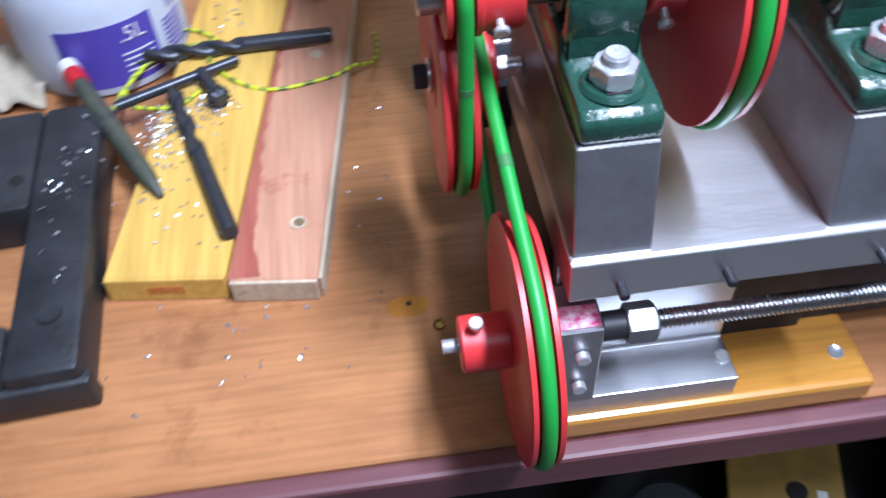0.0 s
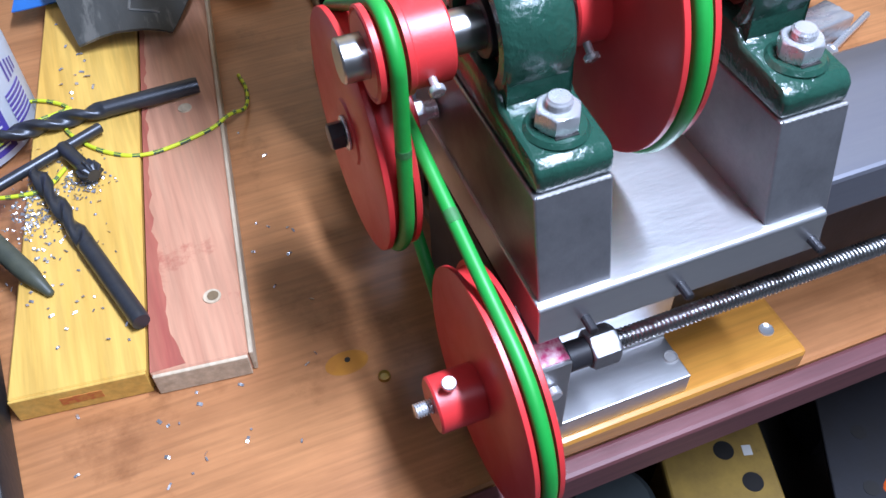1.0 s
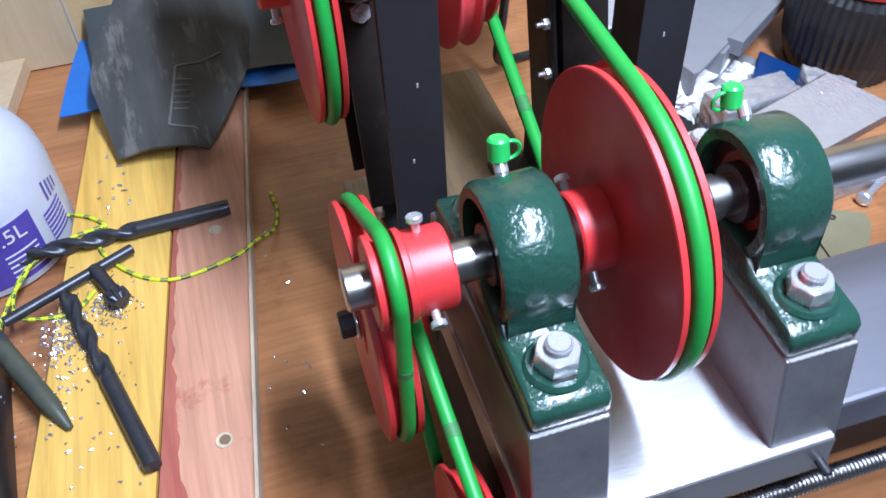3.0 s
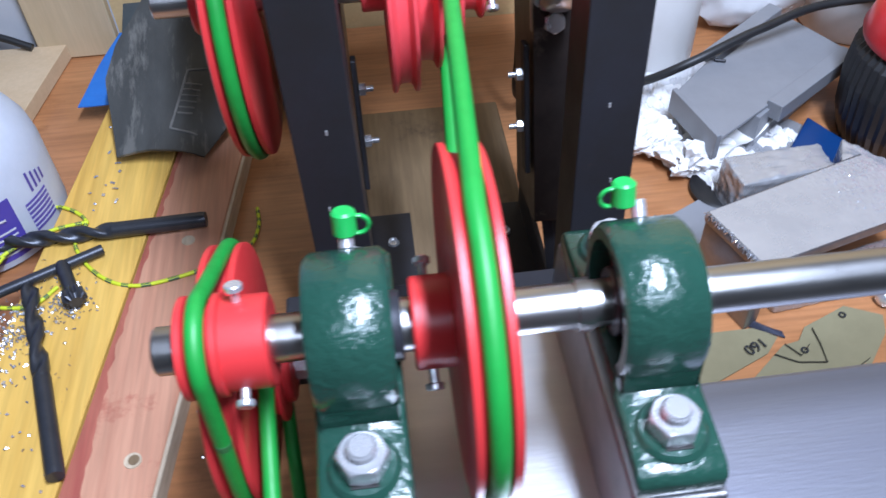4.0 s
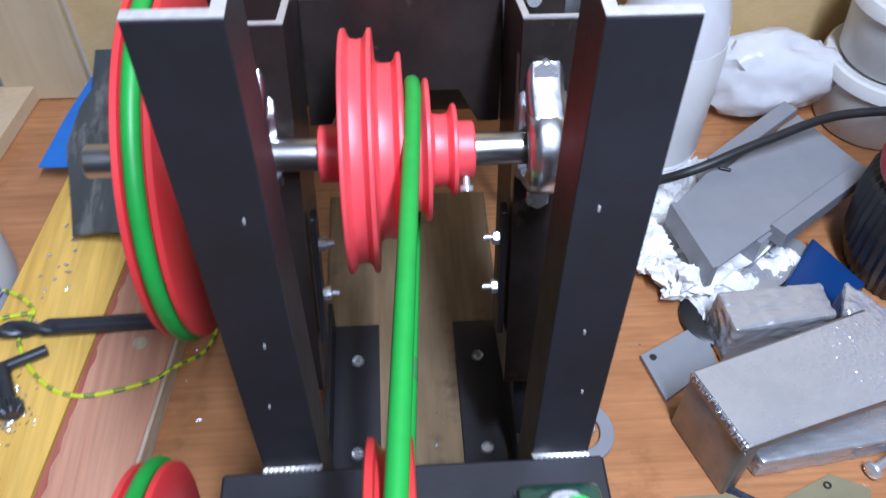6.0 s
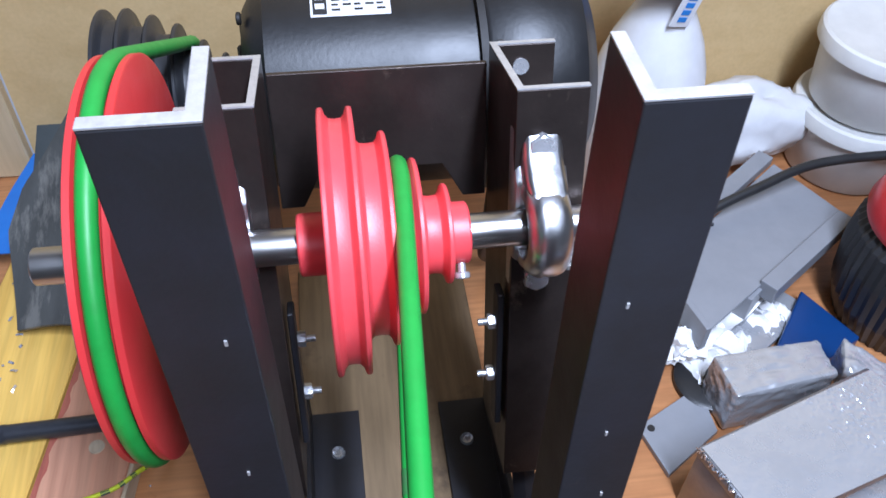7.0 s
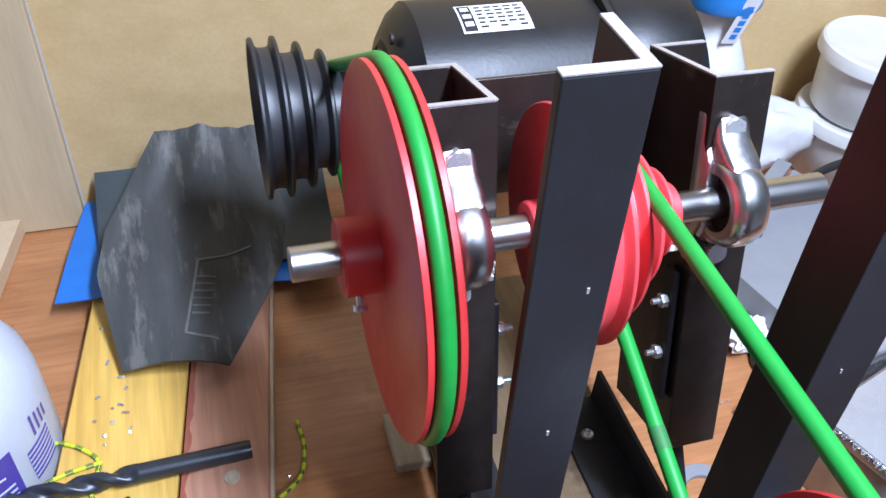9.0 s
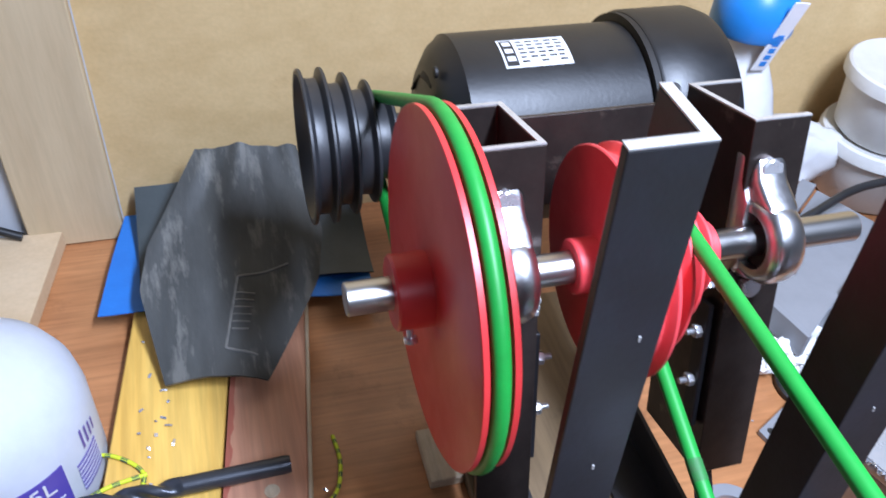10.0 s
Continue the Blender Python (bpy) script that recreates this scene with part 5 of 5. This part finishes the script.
wr = thing("wrapped_channel", (0.29, 0.23, 0), "grey steel channel section wrapped in clinging film", "steel section")
part("top_plate", prism([(0.285, 0.236), (0.309, 0.169), (0.475, 0.216), (0.443, 0.288)], 0.069, 0.080, "Z", 0.0025), M_post, wr, smooth=40)
part("end_wall", prism([(0.287, 0.236), (0.311, 0.170), (0.323, 0.1735), (0.299, 0.2395)], 0.0003, 0.0687, "Z", 0.0015), M_post, wr, smooth=40)
part("back_wall", prism([(0.300, 0.2385), (0.3045, 0.2275), (0.446, 0.268), (0.441, 0.2865)], 0.0003, 0.0687, "Z", 0.001), M_post, wr)
wrapfilm = draped(150, 64, lambda u, v: (0.2875 + 0.0235 * (1 - v) + 0.156 * u + 0.006 * u * (1 - v), 0.2345 - 0.064 * (1 - v) + 0.05 * u - 0.005 * u * (1 - v), 0.0807 + 0.0013 * max(0, 0.5 * abs(noise.noise(Vector((30 * u, 14 * v, 4)))) + 0.8 * abs(noise.noise(Vector((70 * u, 30 * v, 9)))) + 1.5 * min(u - 0.62, 0.12) + 0.25 * v - 0.42)), 0.0004)
part("film_wrap", wrapfilm, M_wrap, wr, "crinkled clinging film over the top", 20)
frayed = bmesh.new()
rng = random.Random(12)
for k in range(46):
    f = k / 45
    c = Vector((0.2852 + 0.0235 * f, 0.2355 - 0.066 * f, 0.0796))
    pipe([c + Vector((rng.uniform(-0.002, 0.001), rng.uniform(-0.002, 0.002), rng.uniform(-0.004, 0.0002))), c + Vector((rng.uniform(-0.001, 0.003), rng.uniform(-0.002, 0.002), rng.uniform(0.0002, 0.0022)))], rng.uniform(0.0004, 0.0009), 5, frayed)
part("frayed_edge", frayed, M_swarf, wr, "frayed bright film edge", 40)
ub = skewed_block("wrapped_strip", [(0.335, 0.205), (0.342, 0.183), (0.475, 0.2), (0.468, 0.235)], 0.0003, 0.026, M_wrap, "thin alloy strip wrapped in film under the channel", "alloy strip", 0.002, 5, 0.002)
w2 = skewed_block("wrapped_offcut", [(0.340, 0.332), (0.345, 0.290), (0.436, 0.302), (0.436, 0.338)], 0.0003, 0.052, M_wrap, "short alloy offcut wrapped in crinkled film", "alloy offcut", 0.003, 2, 0.0026)
w3 = skewed_block("wrapped_wedge", [(0.438, 0.300), (0.462, 0.272), (0.488, 0.286), (0.452, 0.332)], 0.0003, 0.06, M_wrap, "angled alloy offcut wrapped in crinkled film", "alloy offcut", 0.003, 3, 0.0026)
gp = thing("grey_plate", (0.3, 0.29, 0), "flat grey plastic plate with a drilled hole", "plastic plate")
part("plate", prism([(0.2745, 0.300), (0.2865, 0.254), (0.340, 0.288), (0.339, 0.333)], 0.0003, 0.0062, "Z", 0.0006), M_grey_plastic, gp)
part("drilled_hole", rod((0.285, 0.297, 0.0058), (0.285, 0.297, 0.0065), 0.0033, 16), M_dark, gp, "dark drilled hole")
ring = revolve([(0.0003, 0.0175), (0.0045, 0.0175), (0.005, 0.018), (0.005, 0.0285), (0.0045, 0.029), (0.0003, 0.029)], (0.208, 0.230, 0), "Z", 48, closed=True)
tagged(part("grey_ring", ring, M_grey_plastic, None, "", 40), "flat grey plastic ring on the bench", "ring")
tagged(part("loose_bolt", hexagon((0.215, 0.231, 0.0003), (0.215, 0.231, 0.008), 0.012), M_zinc, None, "", 30), "small bright nut inside the ring", "nut")


# ---- sandpaper ----
def sand_sheet(outline, curl, label, seed):
    th = thing("sandpaper_piece", (outline[0][0], outline[0][1], 0), label, "sandpaper", "torn sandpaper")
    bm = prism(outline, 0.0004, 0.0011, "Z")
    bmesh.ops.subdivide_edges(bm, edges=[e for e in bm.edges if e.calc_length() > 0.01], cuts=7, use_grid_fill=True)
    bmesh.ops.triangulate(bm, faces=bm.faces[:])
    for v in bm.verts:
        v.co.z += curl * max(0, noise.noise(Vector((v.co.x * 14, v.co.y * 14, seed)))) + 0.0006
    part("paper", bm, M_sand, th, smooth=40)
    return th


sa = sand_sheet([(0.232, 0.152), (0.238, 0.112), (0.262, 0.117), (0.322, 0.143), (0.336, 0.158), (0.322, 0.17), (0.275, 0.17), (0.25, 0.16)], 0.002, "torn khaki sandpaper, grade lettering on its back", 1)
lettering("160", 0.014, M_ink, pose(0.312, 0.154, 0.0042, 0, 0, 203), sa, "black grade number")
part("curled_corner", draped(8, 4, lambda u, v: (0.312 + 0.03 * u, 0.174 - 0.018 * u + 0.007 * v, 0.002 + 0.008 * math.sin(3 * v) * (1 - u)), 0.0006), M_grit, sa, "black grit side curled up", 60)
sb = sand_sheet([(0.288, 0.110), (0.337, 0.149), (0.352, 0.152), (0.362, 0.165), (0.404, 0.182), (0.432, 0.168), (0.426, 0.15), (0.388, 0.108)], 0.002, "torn khaki sandpaper with printed marks", 2)
for o, pts in ((sb, [(0.326, 0.140), (0.342, 0.130), (0.365, 0.127), (0.367, 0.145), (0.367, 0.162)]), (sb, [(0.338, 0.149), (0.347, 0.136), (0.358, 0.146)]), (sb, [(0.385, 0.118), (0.4, 0.126)]), (sa, [(0.244, 0.155), (0.250, 0.150)])):
    part("printed_mark", pipe([(x, y, 0.0034) for x, y in pts], 0.0011, 4, flat=0.3, side=(0, 0, 1)), M_ink, o, "black printed mark")
for o, x, y in ((sa, 0.276, 0.159), (sb, 0.398, 0.172), (sb, 0.342, 0.116), (sb, 0.352, 0.141)):
    part("printed_dot", revolve([(0, 0.0018), (0.0004, 0.0018), (0.0004, 0.0032), (0, 0.0032)], (x, y, 0.0032), "Z", 18, closed=True), M_ink, o, "black printed ring")
grit = prism([(0.220, 0.152), (0.225, 0.166), (0.236, 0.167), (0.240, 0.148), (0.253, 0.132), (0.244, 0.126), (0.2365, 0.1115), (0.222, 0.109)], 0.0004, 0.0016, "Z")
tagged(part("torn_grit_paper", grit, M_grit, None, ""), "torn black abrasive scrap", "sandpaper")

bolt = thing("coach_bolt", (0.43, 0.18, 0), "long plated bolt lying on the bench", "bolt")
part("head", revolve([(0, 0), (0.002, 0.006), (0.004, 0.0075), (0.006, 0.0078), (0.0065, 0)], (0, 0, 0), "Z", 24), M_zinc, bolt, smooth=40)
part("shank", rod((0, 0, 0.006), (0, 0, 0.09), 0.0036, 16), M_zinc, bolt, smooth=40)
for ob in bolt.children:
    ob.data.transform(Matrix.Translation((0.432, 0.178, 0.0078)) @ Vector((0.9, 0.45, -0.02)).to_track_quat("Z", "Y").to_matrix().to_4x4())

# ---- black ribbed tool, tubs, sprayer ----
VX, VY = 0.560, 0.395
tool = thing("ribbed_tool", (VX, VY, 0), "black ribbed power tool body with a red top", "power tool")
bm = bmesh.new()
rows = []
for z, rr in ((0.0, 0.06), (0.012, 0.064), (0.03, 0.07), (0.07, 0.074), (0.1, 0.072), (0.112, 0.064)):
    rows.append([bm.verts.new((VX + (rr - (0.0022 if k % 2 else 0)) * math.cos(2 * math.pi * k / 96), VY + (rr - (0.0022 if k % 2 else 0)) * math.sin(2 * math.pi * k / 96), z + 0.0003)) for k in range(96)])
for a, b in zip(rows, rows[1:]):
    for k in range(96):
        bm.faces.new((a[k], a[(k + 1) % 96], b[(k + 1) % 96], b[k]))
bm.faces.new(rows[0][::-1])
bm.faces.new(rows[-1])
part("ribbed_body", bm, M_black, tool)
part("red_top", revolve([(0.1125, 0), (0.1125, 0.068), (0.12, 0.07), (0.145, 0.063), (0.155, 0.05), (0.157, 0.03), (0.157, 0)], (VX, VY, 0), "Z", 56), M_red_gloss, tool, "glossy red top", 40)
part("vent_slot", box(VX - 0.055, VX - 0.04, VY - 0.02, VY + 0.01, 0.146, 0.1495, 0.001), M_dark, tool, "dark vent slot")
tray_b = thing("blue_tray", (0.46, 0.37, 0), "blue plastic tray behind the wrapped offcuts", "tray")
part("tray_body", prism([(0.42, 0.36), (0.45, 0.335), (0.5, 0.36), (0.47, 0.42)], 0.0003, 0.016, "Z", 0.002), M_shaded_blue, tray_b)
sheet2 = prism([(0.365, 0.372), (0.39, 0.347), (0.475, 0.405), (0.455, 0.43)], 0.0003, 0.008, "Z", 0.001)
tagged(part("alloy_strip", sheet2, M_wrap, None, "", 40), "film-covered alloy strip under the plastic", "alloy strip")


def tub(z, label):
    x, y = 0.608, 0.613
    th = thing("round_tub", (x, y, z), label, "tub", "stacked tubs")
    part("tub_body", revolve([(0, 0), (0, 0.058), (0.004, 0.062), (0.069, 0.068), (0.069, 0)], (x, y, z), "Z", 56), M_tub, th, smooth=40)
    part("lid", revolve([(0.0695, 0), (0.0695, 0.0725), (0.068, 0.0745), (0.076, 0.0748), (0.0825, 0.073), (0.0845, 0.07), (0.082, 0.065), (0.0805, 0.03), (0.0805, 0)], (x, y, z), "Z", 56), M_tub, th, "milky snap-on lid", 40)


tub(0.0003, "milky round plastic tub with a lid")
tub(0.0848, "milky round plastic tub stacked on another")
SX, SY = 0.340, 0.578
sp = thing("spray_bottle", (SX, SY, 0), "milky white spray bottle with a clear shoulder and blue head", "spray bottle")
part("body", revolve([(0, 0), (0, 0.044), (0.003, 0.051), (0.010, 0.0545), (0.014, 0.0535), (0.018, 0.055), (0.13, 0.0545), (0.15, 0.053), (0.15, 0)], (SX, SY, 0.0003), "Z", 64), M_white, sp, smooth=30)
part("shoulder", revolve([(0.1504, 0.0), (0.1504, 0.0528), (0.175, 0.049), (0.2, 0.041), (0.225, 0.029), (0.24, 0.022), (0.258, 0.021), (0.258, 0)], (SX, SY, 0.0003), "Z", 56), M_bag, sp, "clear plastic shoulder of the bottle", 40)
part("spray_head", revolve([(0.2585, 0), (0.2585, 0.037), (0.263, 0.0395), (0.285, 0.039), (0.302, 0.034), (0.31, 0.022), (0.31, 0)], (SX, SY, 0), "Z", 40), M_blue_cap, sp, "bright blue spray head", 40)
m_tag = pose(SX + 0.012, SY - 0.041, 0.290, 10, 10, 8)
tag = part("tag", moved(box(-0.0095, 0.0095, -0.0008, 0.0008, -0.062, 0.014, 0.0007), m_tag), M_label_white, sp, "white hanging tag")
for k in range(5):
    part("print_bar", moved(box(-0.004, 0.004, -0.0013, -0.0009, -0.056 + 0.0075 * k, -0.051 + 0.0075 * k), m_tag), M_blue_cap, tag)
lump("plastic_bag", (0.485, 0.635, 0.0), (0.088, 0.045, 0.052), 4, M_bag, "crumpled clear plastic bag against the wall", "plastic bag", 0.2)

cloth = draped(26, 18, lambda u, v: (-0.53 + 0.11 * u, 0.31 + 0.09 * v, 0.004 + 0.03 * abs(noise.noise(Vector((3 * u, 2.6 * v, 5)))) + 0.016 * math.sin(3.1 * u) * math.sin(3.1 * v)), 0.0015)
tagged(part("rag", cloth, material("cream_cloth", (0.5, 0.43, 0.32), 0.9, 0, (0.38, 0.31, 0.22), 40, 0.6, 0.4, 500), None, "", 60), "crumpled cream rag on the bench", "rag")

# ---- below the bench front ----
SHELF = -0.46
# shelf added here; its near-black colour stands for the shade under the bench
setting("shelf_1", box(-0.3, 1.2, -0.35, 0.5, SHELF - 0.02, SHELF), M_dark, "added low shelf, near-black for the shade below the bench", "shelf")
yb = thing("perforated_board", (0.25, -0.03, SHELF), "dirty yellow board with drilled holes below the bench", "board")
m_y = pose(0.255, -0.045, -0.327, 0, 0, 73)
part("board_body", moved(box(-0.16, 0.10, -0.054, 0.062, -0.010, 0.002, 0.002), m_y), M_yellow_board, yb)
part("support", box(0.225, 0.285, -0.03, 0.02, SHELF, -0.3375, 0.002), M_yellow_board, yb)
for hx, hy in ((0.026, -0.006), (-0.012, -0.026), (-0.062, -0.012), (-0.1, 0.02)):
    c = [m_y @ Vector((hx, hy, z)) for z in (0.0015, 0.0026)]
    part("drilled_hole", rod(c[0], c[1], 0.011, 24), M_dark, yb, "dark drilled hole")
part("paint_splash", moved(box(0.018, 0.030, -0.036, -0.026, 0.0021, 0.0028, 0.0004), m_y), M_white, yb, "white paint splash")
lump("orange_tool", (0.425, -0.125, SHELF), (0.05, 0.04, 0.075), 8, M_orange, "orange plastic tool on the low shelf", "tool", 0.1)
line = smooth_path([(0.02, -0.02, SHELF + 0.02), (0.06, 0.0, -0.38), (0.1, 0.02, -0.3), (0.13, 0.06, -0.25)], 30)
hose = pipe(line, 0.0175, 18)
hose.verts.ensure_lookup_table()
for i in range(1, len(line), 2):
    for k in range(18):
        v = hose.verts[18 * i + k]
        v.co = line[i] + (v.co - line[i]) * 1.2
tagged(part("corrugated_hose", hose, M_black, None, "", 50), "black corrugated hose below the bench", "hose")
can = revolve([(0, 0), (0, 0.045), (0.004, 0.048), (0.1, 0.048), (0.108, 0.04), (0.108, 0)], (0.14, -0.02, SHELF), "Z", 40)
tagged(part("grey_can", can, M_sheet, None, "", 40), "dark grey can on the low shelf", "can")
iron_bar = thing("perforated_iron", (0.42, 0.0, SHELF), "black perforated angle iron on the low shelf", "angle iron")
m_b = pose(0.435, -0.035, -0.327, 0, 0, 62)
part("bar", moved(box(-0.2, 0.14, -0.042, 0.045, -0.004, 0.002, 0.001), m_b), M_scale, iron_bar)
part("support", box(0.43, 0.47, -0.02, 0.04, SHELF, -0.3312, 0.002), M_scale, iron_bar)
for k in range(5):
    c = [m_b @ Vector((-0.16 + 0.065 * k, 0.006, z)) for z in (0.0015, 0.0026)]
    part("hole", rod(c[0], c[1], 0.0085, 18), M_dark, iron_bar, "round hole in the iron")
